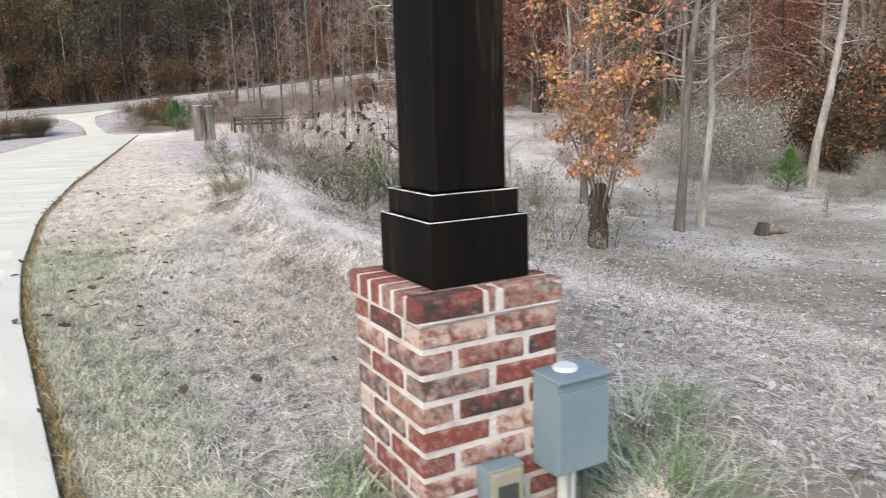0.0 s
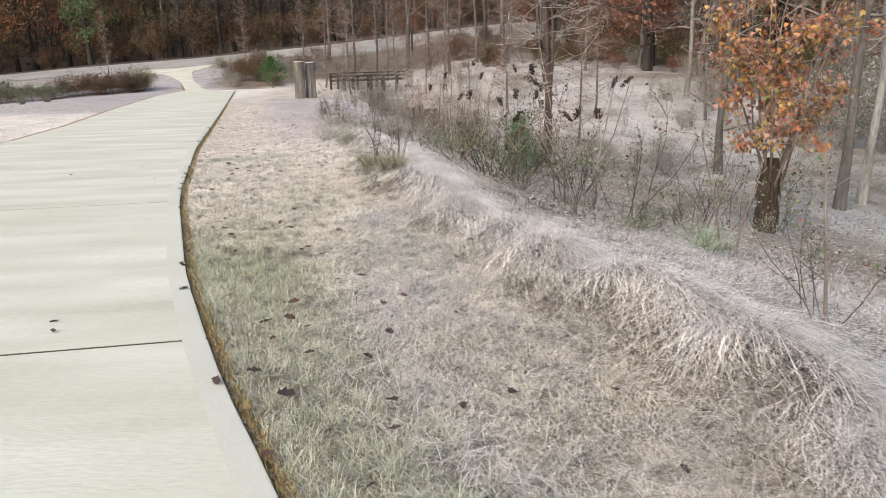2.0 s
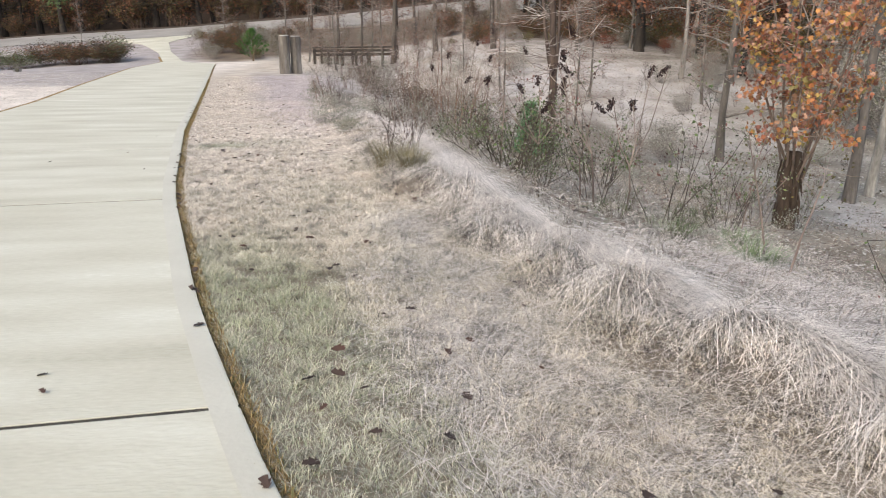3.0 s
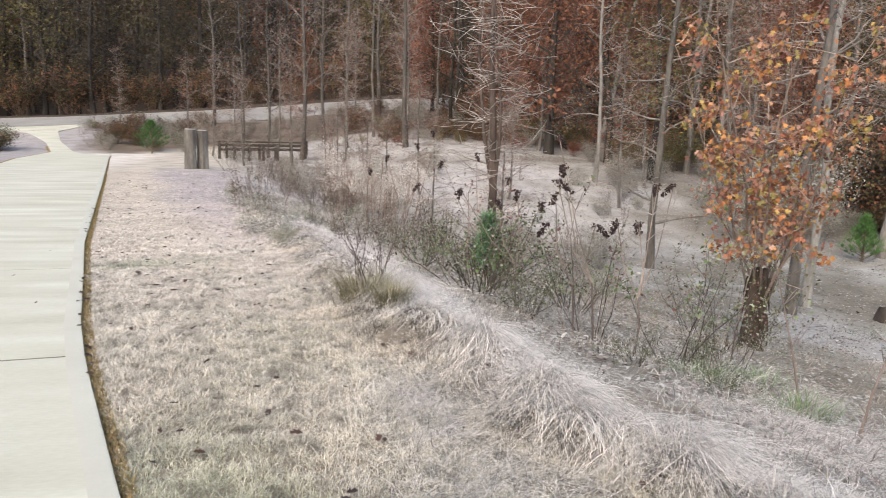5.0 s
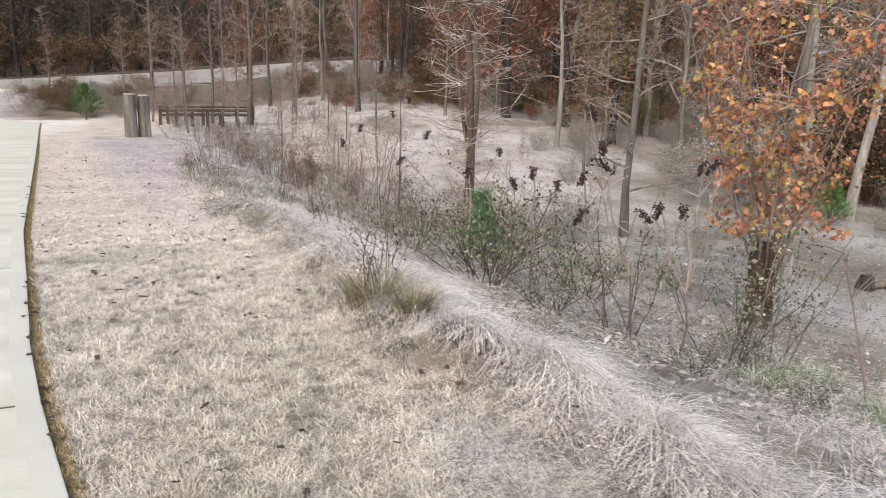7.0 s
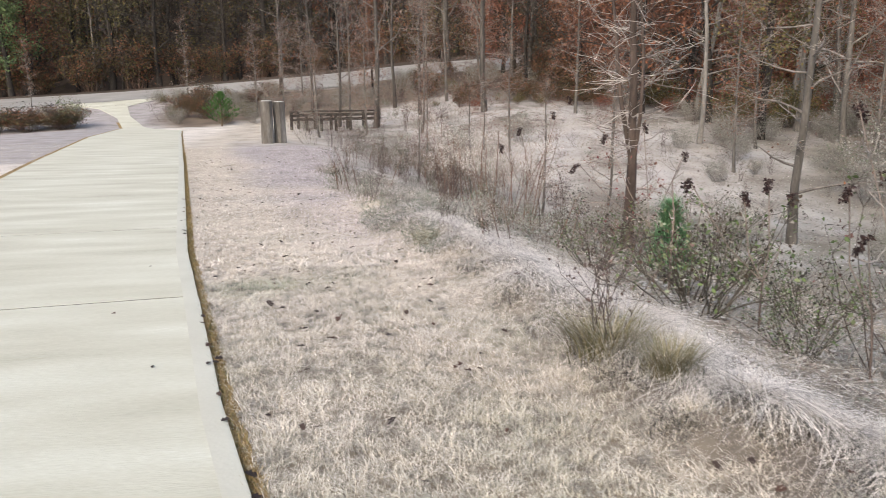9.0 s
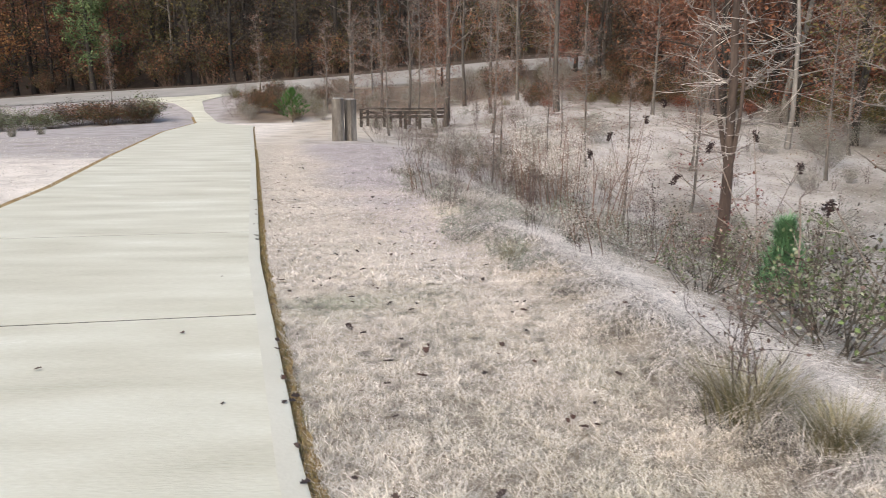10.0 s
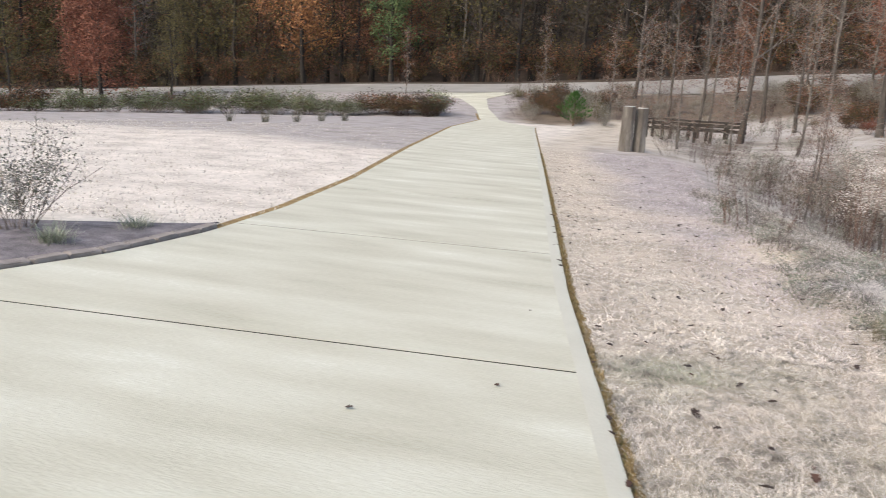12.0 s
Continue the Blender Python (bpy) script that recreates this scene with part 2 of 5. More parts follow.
# ---- the lie of the land ----
RIDGE_Y = (-6, 0, 2.4, 4.1, 5.1, 6.8, 8.4, 10.1, 11.6, 14, 20, 30, 42)
RIDGE_X = (1.3, 0.7, 0.2, -0.25, -0.55, -0.8, -0.9, -1.1, -1.4, -1.8, -2.6, -3.6, -4.6)
ROAD_X = (-75, -60, -38, -26, -16, -6, 1, 9, 20, 45)
ROAD_Z = (-2.0, -1.4, 0.28, 1.2, 1.75, 2.6, 3.35, 4.1, 5.0, 6.2)
EDGE_R_Y = (-6, -2.5, -1, 0, 2, 2.56, 3.6, 5.7, 6.6, 8.6, 10.4, 13.3, 19.8, 34.5, 39, 41, 48, 53, 57)
EDGE_R_X = (1.2, 0.1, -0.5, -0.9, -1.68, -1.88, -2.22, -2.8, -3.02, -3.43, -3.8, -4.3, -5.42, -8.0, -8.75, -10.3, -13.0, -14.3, -13.0)
EDGE_L_Y = (-6, 6, 8, 8.9, 9.7, 10.86, 12.6, 15.8, 22, 33.7, 43, 47.5, 53, 57)
EDGE_L_X = (-15, -10.5, -8.3, -7.65, -7.38, -7.24, -7.34, -7.8, -9.05, -11.2, -12.2, -13.6, -16.0, -19.5)


def smooth(a, b, v):
    k = np.clip((v - a) / (b - a), 0, 1)
    return k * k * (3 - 2 * k)


BANK_Y = (0.0, 1.0, 1.8, 2.5, 3.1, 4.1, 5.2, 6.2, 7.0, 8.7, 9.5, 11, 12.5, 18)
BANK_X = (0.9, 0.56, 0.28, 0.0, -0.19, -0.45, -0.7, -0.9, -1.0, -1.12, -1.25, -1.5, -1.75, -2.5)


def mound(x, y):
    """The low hump under the long grass of the bank."""
    lump = 0.85 + 0.22 * np.sin(3.1 * y + 4 * x) + 0.2 * np.sin(7.7 * y - 5 * x + 1.0) + 0.1 * np.sin(13.3 * y + 9 * x)
    hump = np.exp(-(((x - np.interp(y, BANK_Y, BANK_X) - 0.06 * np.sin(3.7 * y) - 0.04 * np.sin(8.1 * y)) / 0.25) ** 2))
    return hump * lump * smooth(0.6, 1.6, y) * np.interp(y, (6, 8, 13, 15), (0.15, 0.14, 0.11, 0))


def land(x, y):
    s = np.maximum(0, x - np.interp(y, RIDGE_Y, RIDGE_X))
    z = -0.03 + np.interp(s, (0, 0.6, 2.5, 5.3, 8, 11, 18, 40), (0, -0.1, -0.6, -1.4, -1.8, -2.0, -1.9, -1.6)) * np.interp(y, (-6, 0, 3, 20, 34, 44), (0.6, 0.75, 1, 1, 0.35, 0.1))
    z = z + np.interp(y, (12, 18, 30, 45), (0, 0.2, 1.3, 1.5)) * smooth(2, 11, s) * np.interp(x, (8, 18), (1, 0.65))
    z = z - 0.055 * np.maximum(0, -14 - x) * smooth(10, 30, y)
    z = z - 0.2 * smooth(0.25, 1.0, x - np.interp(y, EDGE_R_Y, EDGE_R_X)) * smooth(2.6, 0.8, y)
    z = z + mound(x, y)
    k = np.clip((y - 44) / 22, 0, 1)
    z = z * (1 - k) + (np.interp(x, ROAD_X, ROAD_Z) + 0.5) * k
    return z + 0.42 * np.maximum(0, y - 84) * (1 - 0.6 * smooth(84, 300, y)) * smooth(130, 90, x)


def edge_r(y):
    return np.interp(y, EDGE_R_Y, EDGE_R_X)


def edge_l(y):
    return np.interp(y, EDGE_L_Y, EDGE_L_X)


def grid_axis(*stretches):
    out = []
    for a, b, step in stretches:
        out += list(np.arange(a, b, step))
    return np.array(out + [stretches[-1][1]])


def bumps(x, y):
    r = np.array([noise.noise((a * 0.9, b * 0.9, 0.0)) for a, b in zip(np.ravel(x), np.ravel(y))]).reshape(np.shape(x))
    return r, r * 0.05 * smooth(0.3, 2.5, x - np.interp(y, RIDGE_Y, RIDGE_X)) * smooth(120, 40, np.hypot(x, y))


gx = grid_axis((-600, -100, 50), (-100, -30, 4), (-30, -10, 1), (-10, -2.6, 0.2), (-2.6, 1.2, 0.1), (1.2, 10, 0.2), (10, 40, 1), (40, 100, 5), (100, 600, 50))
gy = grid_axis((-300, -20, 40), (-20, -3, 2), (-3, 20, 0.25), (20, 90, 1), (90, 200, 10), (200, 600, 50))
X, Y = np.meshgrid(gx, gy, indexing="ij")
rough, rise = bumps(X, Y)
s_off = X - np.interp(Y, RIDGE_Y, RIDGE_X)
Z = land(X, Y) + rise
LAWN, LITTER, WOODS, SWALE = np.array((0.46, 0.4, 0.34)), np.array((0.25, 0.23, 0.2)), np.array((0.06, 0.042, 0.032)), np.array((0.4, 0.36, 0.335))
k1 = smooth(0.2, 2.2, s_off + rough * 0.8)[..., None]
k2 = smooth(15, 24, Y + rough * 3)[..., None] * smooth(12, 4, X - 0.15 * Y + rough * 3)[..., None]
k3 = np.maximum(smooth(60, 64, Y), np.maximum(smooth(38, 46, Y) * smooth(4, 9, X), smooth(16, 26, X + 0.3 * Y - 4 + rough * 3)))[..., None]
near_lawn = (smooth(11, 6, Y) * smooth(-2.0, 0.5, X - edge_r(Y)))[..., None]
pale_lawn = (smooth(9, 11, Y) * smooth(-6, -7.5, X))[..., None]
lawn = LAWN * (1 - pale_lawn) + np.array((0.6, 0.54, 0.49)) * pale_lawn
# ground under the near blades darkened so gaps in the turf look shaded
lawn = lawn * (1 - near_lawn) + np.array((0.2, 0.165, 0.125)) * near_lawn
tint = lawn * (1 - k1) + (LITTER * (1 - k2) + SWALE * k2) * k1
drift = np.array([noise.noise((a * 0.33, b * 0.33, 7.0)) + 0.6 * noise.noise((a * 1.1, b * 1.1, 3.0)) for a, b in zip(X.ravel(), Y.ravel())]).reshape(X.shape)
weedy, rimy = (smooth(0.05, 0.45, drift)[..., None] * k1), (smooth(-0.1, -0.5, drift)[..., None] * k1)
tint = tint * (1 - 0.65 * weedy) + np.array((0.15, 0.125, 0.1)) * 0.65 * weedy
tint = tint * (1 - 0.5 * rimy) + np.array((0.5, 0.47, 0.47)) * 0.5 * rimy
# ground under the bank's long grass tinted dark, standing in for shade beneath it
thatch_shade = (np.exp(-(((X - np.interp(Y, BANK_Y, BANK_X)) / 0.36) ** 4)) * smooth(0.2, 1.2, Y) * smooth(8.5, 7, Y))[..., None]
tint = tint * (1 - thatch_shade) + np.array((0.155, 0.13, 0.112)) * thatch_shade
verge = (smooth(0, 2, Y + rough - np.interp(X, (-8, -6), (42.3, 45.5))) * smooth(57.5, 56, Y) * smooth(0.3, 1.0, X - edge_r(Y)))[..., None]
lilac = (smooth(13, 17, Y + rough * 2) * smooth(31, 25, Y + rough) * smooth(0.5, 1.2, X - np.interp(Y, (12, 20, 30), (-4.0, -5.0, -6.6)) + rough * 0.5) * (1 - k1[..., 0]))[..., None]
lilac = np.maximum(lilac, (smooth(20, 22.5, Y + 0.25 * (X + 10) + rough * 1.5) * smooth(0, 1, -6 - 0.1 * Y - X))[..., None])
tint = tint * (1 - verge) + np.array((0.15, 0.115, 0.09)) * verge
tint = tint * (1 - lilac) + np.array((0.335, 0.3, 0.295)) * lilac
bank = (smooth(6, 12, X) * smooth(62, 54, Y))[..., None]
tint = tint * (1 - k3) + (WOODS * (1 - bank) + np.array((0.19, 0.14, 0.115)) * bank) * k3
nx, ny = len(gx), len(gy)
i, j = np.meshgrid(np.arange(nx - 1), np.arange(ny - 1), indexing="ij")
p = i * ny + j
tri = np.concatenate([np.stack([p, p + ny, p + ny + 1], -1).reshape(-1, 3), np.stack([p, p + ny + 1, p + 1], -1).reshape(-1, 3)])
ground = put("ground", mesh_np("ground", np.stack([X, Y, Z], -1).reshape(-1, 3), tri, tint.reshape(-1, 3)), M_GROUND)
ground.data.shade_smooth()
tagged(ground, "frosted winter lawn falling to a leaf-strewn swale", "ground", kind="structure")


# ---- driveway of cast slabs ----
driveway = tagged(new("driveway"), "pale brushed concrete driveway with cut joints and trowelled edge", "driveway", kind="structure")
JOINTS = [-5.9, -3.9, -0.8, 2.43, 5.86, 8.7, 11.7, 14.8, 17.9, 21.0, 24.1, 27.2, 30.3, 33.4, 36.5, 39.0, 42.5, 46, 50, 54, 57]
for ya, yb in zip(JOINTS[:-1], JOINTS[1:]):
    rows, cols = 10, 6
    lean0 = 0.1 * float(smooth(48, 40, ya))
    vv, ff = [], []
    for r in range(rows + 1):
        yr = ya + 0.013 + (yb - ya - 0.026) * r / rows
        xr = float(edge_r(yr))
        lean = 0.1 * float(smooth(48, 40, yr))
        xl = float(edge_l(yr))
        for _ in range(3):
            yl = yr - lean * (xr - xl)
            xl = float(edge_l(yl))
        for q in range(cols + 1):
            k = q / cols
            x, y = xr + (xl - xr) * k, yr + (yl - yr) * k
            wob = 0.006 * noise.noise((y * 6.0, q * 3.0, 0.0)) if q in (0, cols) else 0.0
            vv.append((x + wob, y, float(land(min(x, float(edge_r(y))), y)) + 0.03))
    bm = bmesh.new()
    vs = [bm.verts.new(v) for v in vv]
    for r in range(rows):
        for q in range(cols):
            a = r * (cols + 1) + q
            bm.faces.new((vs[a], vs[a + cols + 1], vs[a + cols + 2], vs[a + 1]))
    ret = bmesh.ops.extrude_face_region(bm, geom=list(bm.faces))
    down = [g for g in ret["geom"] if isinstance(g, bmesh.types.BMVert)]
    bmesh.ops.translate(bm, vec=(0, 0, -0.12), verts=down)
    bmesh.ops.recalc_face_normals(bm, faces=bm.faces)
    part("slab", bm, M_CONCRETE, driveway)
    if ya > -5:
        xr, xl = float(edge_r(ya)), float(edge_l(ya))
        for _ in range(4):
            xl = float(edge_l(ya - lean0 * (xr - xl)))
        bm = bmesh.new()
        ya2 = ya - lean0 * (xr - xl)
        q4 = [(xr, ya - 0.02), (xr, ya + 0.02), (xl, ya2 + 0.02), (xl, ya2 - 0.02)]
        bm.faces.new([bm.verts.new((x, y, float(land(min(x, float(edge_r(y))), y)) + 0.0265)) for x, y in q4])
        part("joint_filler", bm, M_JOINT, driveway, "dark cut joint between slabs")


def ribbon(y0, y1, step, edge, a, b, lift_a, lift_b, wobble=0.0):
    ys = np.arange(y0, y1, step)
    rng = np.random.default_rng(5)
    xa, xb = edge(ys) + a, edge(ys) + b + rng.normal(0, wobble, len(ys))
    v = np.concatenate([np.stack([xa, ys, land(xa, ys) + lift_a], 1), np.stack([xb, ys, land(xb, ys) + lift_b], 1)])
    n, k = len(ys), np.arange(len(ys) - 1)
    return v, np.concatenate([np.stack([k, k + n, k + n + 1], 1), np.stack([k, k + n + 1, k + 1], 1)])


put("edge_band", mesh_np("edge_band", *ribbon(-5, 38.5, 0.1, edge_r, -0.1, -0.004, 0.034, 0.032, 0.0)), M_BAND, driveway, "smooth pale trowelled band along the driveway edge")
turf_edge = tagged(put("turf_edge", mesh_np("turf_edge", *ribbon(-5, 38.8, 0.08, edge_r, -0.02, 0.055, -0.004, 0.01, 0.012)), M_SOIL), "strip of bare brown soil between concrete and lawn", "turf edge", kind="structure")
turf_edge_b = tagged(put("turf_edge", mesh_np("turf_edge", *ribbon(10.9, 46, 0.12, edge_l, -0.15, 0.02, 0.012, -0.002, 0.0)), M_SOIL), "strip of bare brown soil between concrete and lawn", "turf edge", kind="structure")

# road across the far end, climbing to the east
ys, xs = np.linspace(56.8, 63.6, 6), np.linspace(-150, 70, 110)
RX, RY = np.meshgrid(xs, ys, indexing="ij")
bow = 0.0016 * (RX + 10) ** 2 * (RX > -10)
RY = RY - np.minimum(bow, 4)
k = np.arange(len(xs) - 1)[:, None] * 6 + np.arange(5)[None]
k = k.ravel()
road = put("road", mesh_np("road", np.stack([RX, RY, land(RX, RY) + 0.05], -1).reshape(-1, 3), np.concatenate([np.stack([k, k + 6, k + 7], 1), np.stack([k, k + 7, k + 1], 1)])), M_ROAD)
tagged(road, "pale worn country road along the wood's edge", "road", kind="structure")

# ---- trees ----
def limb(rng, start, az, el, length, segs, wob, sag):
    d = np.array([math.cos(az) * math.cos(el), math.sin(az) * math.cos(el), math.sin(el)])
    pts, p = [np.array(start, float)], np.array(start, float)
    for q in range(segs):
        d = d + rng.normal(0, wob, 3) + np.array([0, 0, sag])
        d /= np.linalg.norm(d)
        p = p + d * length / segs
        pts.append(p)
    return np.array(pts)


def skeleton_tree(rng, height, r, lean=(0, 0), first=0.3, branches=18, blen=2.0, el=0.5, twigs=5, tlen=0.6, bark=(0.2, 0.18, 0.16), twig=(0.35, 0.32, 0.3), sag=0.0, wob=0.12, sub=0, sides=7):
    """Trunk, branch and twig tubes as (v, f, c), and the places of the twigs' outer halves."""
    t = np.linspace(0, 1, 10)
    trunk = np.stack([lean[0] * t ** 1.3 * height, lean[1] * t ** 1.3 * height, t * height], 1)
    trunk[1:, :2] += np.cumsum(rng.normal(0, height * 0.006, (9, 2)), 0)
    rad = r * (1 - t) ** 0.8 + 0.012
    rad[0] *= 1.35
    out, spots = [tube(trunk, rad, sides, bark)], []
    for b in range(branches):
        k = first + (1 - first) * (b + rng.random()) / branches
        at = np.array([np.interp(k, t, trunk[:, c]) for c in range(3)])
        length = blen * (1.15 - 0.75 * k) * rng.uniform(0.7, 1.25)
        pts = limb(rng, at, b * 2.4 + rng.normal(0, 0.4), el + rng.normal(0, 0.2), length, 4, wob, sag)
        rb = max(0.012, np.interp(k, t, rad) * 0.4)
        out.append(tube(pts, np.linspace(rb, 0.006, 5), 4, np.array(bark) * 0.5 + np.array(twig) * 0.5))
        for w in range(twigs):
            q = rng.uniform(0.25, 1.0)
            s = np.array([np.interp(q, np.linspace(0, 1, 5), pts[:, c]) for c in range(3)])
            tp = limb(rng, s, rng.uniform(0, 6.28), rng.normal(el * 0.6, 0.5), tlen * rng.uniform(0.5, 1.3), 3, wob * 1.4, sag)
            out.append(tube(tp, np.linspace(0.007, 0.003, 4), 3, twig))
            spots += [tp[1], tp[2], tp[3]]
            for z in range(sub):
                sp = limb(rng, tp[rng.integers(1, 3)], rng.uniform(0, 6.28), rng.normal(0.3, 0.5), tlen * 0.45, 2, wob, sag)
                out.append(tube(sp, (0.005, 0.004, 0.003), 3, twig))
                spots.append(sp[2])
    return out, np.array(spots)


def make_tree(name, label, bones, foliage=None, category="tree", group="", crown="crown"):
    ob = tagged(new(name), label, category, group)
    put("trunk", mesh_np("trunk", *bones[0]), M_BARK, ob).data.shade_smooth()
    rest = bones[1:]
    if rest:
        tagged(put("branching", mesh_np("branching", *join(rest)), M_BARK, ob), kind="stuff")
    if foliage:
        tagged(put(crown, mesh_np(crown, *join(foliage)), M_LEAF, ob), kind="stuff")
    return ob


def clumps(rng, spots, per, spread, size, colours, hang=0.0, shape=KITE):
    at = np.repeat(spots, per, axis=0)
    at = at + rng.normal(0, spread, at.shape)
    tone = np.repeat(pick(rng, len(spots), colours), per, axis=0) * rng.uniform(0.8, 1.2, (len(at), 1))
    return leaves(at, rng.uniform(0.6, 1.3, len(at)) * size, tone, rng, shape, hang=hang)


FROST_TWIG, GREY_BARK, PALE_BARK, DARK_BARK = (0.25, 0.215, 0.2), (0.078, 0.067, 0.061), (0.125, 0.11, 0.1), (0.035, 0.029, 0.026)
RUST = [(0.17, 0.068, 0.04), (0.12, 0.05, 0.033), (0.2, 0.088, 0.046), (0.09, 0.045, 0.032)]
BROWN = [(0.05, 0.036, 0.026), (0.038, 0.029, 0.022), (0.066, 0.047, 0.032), (0.032, 0.026, 0.022)]
OLIVE = [(0.11, 0.09, 0.034), (0.075, 0.066, 0.028), (0.14, 0.108, 0.04), (0.06, 0.055, 0.026)]
PINE = [(0.06, 0.085, 0.036), (0.08, 0.11, 0.045), (0.045, 0.065, 0.028)]
GOLD = [(0.28, 0.13, 0.055), (0.22, 0.1, 0.045), (0.32, 0.16, 0.065), (0.18, 0.08, 0.045)]
BLUSH = [(0.24, 0.12, 0.09), (0.19, 0.105, 0.085), (0.28, 0.165, 0.13), (0.16, 0.075, 0.055)]
HAZE_TWIG = (0.28, 0.243, 0.225)
PINK = [(0.2, 0.14, 0.12), (0.16, 0.11, 0.095), (0.26, 0.19, 0.165)]


def wood_tree(kind, seed):
    """One of the wood's tree kinds, standing at the origin."""
    rng = np.random.default_rng(seed)
    if kind == "bare":
        b, s = skeleton_tree(rng, rng.uniform(13, 17), 0.13, first=0.22, branches=22, blen=2.6, el=0.55, twigs=6, tlen=0.9, bark=GREY_BARK, twig=FROST_TWIG, sub=1)
        return make_tree("bare_tree", "tall bare grey tree with frosted twigs in the wood", b, [clumps(rng, s[::3], 2, 0.12, 0.09, PINK + BROWN)], group="trees of the wood")
    if kind == "haze":
        b, s = skeleton_tree(rng, rng.uniform(12, 15), 0.1, first=0.12, branches=28, blen=2.6, el=0.4, twigs=8, tlen=1.0, bark=PALE_BARK, twig=HAZE_TWIG, sub=2, wob=0.18)
        return make_tree("frosty_tree", "bare frost-grey tree with a few pinkish dead leaves", b, [clumps(rng, s[::2], 3, 0.16, 0.1, BLUSH + PINK + RUST)], group="trees of the wood")
    if kind == "pale":
        b, s = skeleton_tree(rng, rng.uniform(13, 16), 0.12, lean=(0.08, 0.0), first=0.45, branches=14, blen=2.2, el=0.6, twigs=5, tlen=0.9, bark=PALE_BARK, twig=FROST_TWIG, sub=1)
        return make_tree("pale_tree", "slender pale-barked bare tree in the wood", b, None, group="trees of the wood")
    if kind == "pine":
        b, s = skeleton_tree(rng, 9, 0.14, first=0.2, branches=34, blen=2.2, el=0.1, twigs=5, tlen=0.7, bark=DARK_BARK, twig=DARK_BARK)
        return make_tree("pine_tree", "green pine with open drooping crown at the wood's edge", b, [clumps(rng, s, 16, 0.17, 0.13, [tuple(1.5 * v for v in c) for c in PINE])], group="trees of the wood")
    if kind == "red":
        b, s = skeleton_tree(rng, 10, 0.14, first=0.08, branches=26, blen=2.8, el=0.45, twigs=6, tlen=0.9, bark=DARK_BARK, twig=GREY_BARK)
        return make_tree("autumn_tree", "russet-red leafy tree at the wood's edge", b, [clumps(rng, s, 24, 0.36, 0.15, [(0.2, 0.075, 0.05), (0.15, 0.06, 0.043), (0.24, 0.1, 0.064)])], group="trees of the wood")
    colours = {"rust": RUST, "brown": BROWN, "olive": OLIVE, "gold": GOLD}[kind]
    tall = {"rust": 13, "brown": 17, "olive": 16, "gold": 11}[kind]
    low = {"rust": 0.08, "brown": 0.1, "olive": 0.12, "gold": 0.15}[kind]
    b, s = skeleton_tree(rng, tall * rng.uniform(0.9, 1.1), 0.16, first=low, branches=24, blen=3.0, el=0.45, twigs=6, tlen=1.0, bark=DARK_BARK, twig=GREY_BARK)
    word = {"rust": "rust-red", "brown": "dull brown", "olive": "olive-brown", "gold": "orange-gold"}[kind]
    return make_tree("autumn_tree", "tall autumn tree with " + word + " leaves in the wood", b, [clumps(rng, s, 26 if kind == "gold" else 13, 0.38, 0.15, colours)], group="trees of the wood")


def place(proto, rng, x, y, scale=1.0, sink=0.1):
    m = Matrix.Translation((x, y, float(land(x, y)) - sink)) @ Matrix.Rotation(rng.uniform(0, 6.28), 4, "Z") @ Matrix.Diagonal((scale, scale, scale * rng.uniform(0.9, 1.12), 1))
    if not proto.get("placed"):
        proto["placed"] = 1
        proto.matrix_basis = m
        return proto
    return copy_thing(proto, m)


rng = np.random.default_rng(11)
PROTO = {k: [wood_tree(k, 20 + 7 * q + z) for q in range(1 if k in ("pine", "gold", "red") else 2)] for z, k in enumerate(("bare", "pale", "pine", "rust", "brown", "olive", "gold", "haze", "red"))}
# wood beyond the road
for row, (yy, gap) in enumerate(((69, 4.6), (75, 4.2), (82, 4.6))):
    x = -98.0 + row
    while x < 62:
        kind = rng.choice(["brown", "olive", "olive", "rust", "bare", "brown", "olive"]) if x < 5 else rng.choice(["haze", "brown", "rust", "olive", "haze", "rust"])
        place(PROTO[kind][rng.integers(0, 2)], rng, x, yy + rng.uniform(-2, 2.5), rng.uniform(0.85, 1.25))
        x += gap * rng.uniform(0.6, 1.4)
for x, y, kind, sc in ((-25.8, 66.4, "pine", 1.35), (-33.9, 66.2, "gold", 1.3), (-41.5, 50, "red", 1.0), (-44.5, 51.5, "red", 0.85), (-36.5, 51, "olive", 0.55), (-46, 46.5, "olive", 0.6), (-55, 66.5, "red", 1.15), (-47, 66.4, "olive", 0.8), (-20.8, 55.8, "haze", 0.26), (-30, 69, "rust", 0.7), (-11, 55, "haze", 0.36), (-82, 66, "olive", 0.8), (-70, 66, "pine", 0.9), (-20, 68, "pale", 0.8)):
    place(PROTO[kind][0], rng, x, y, sc)
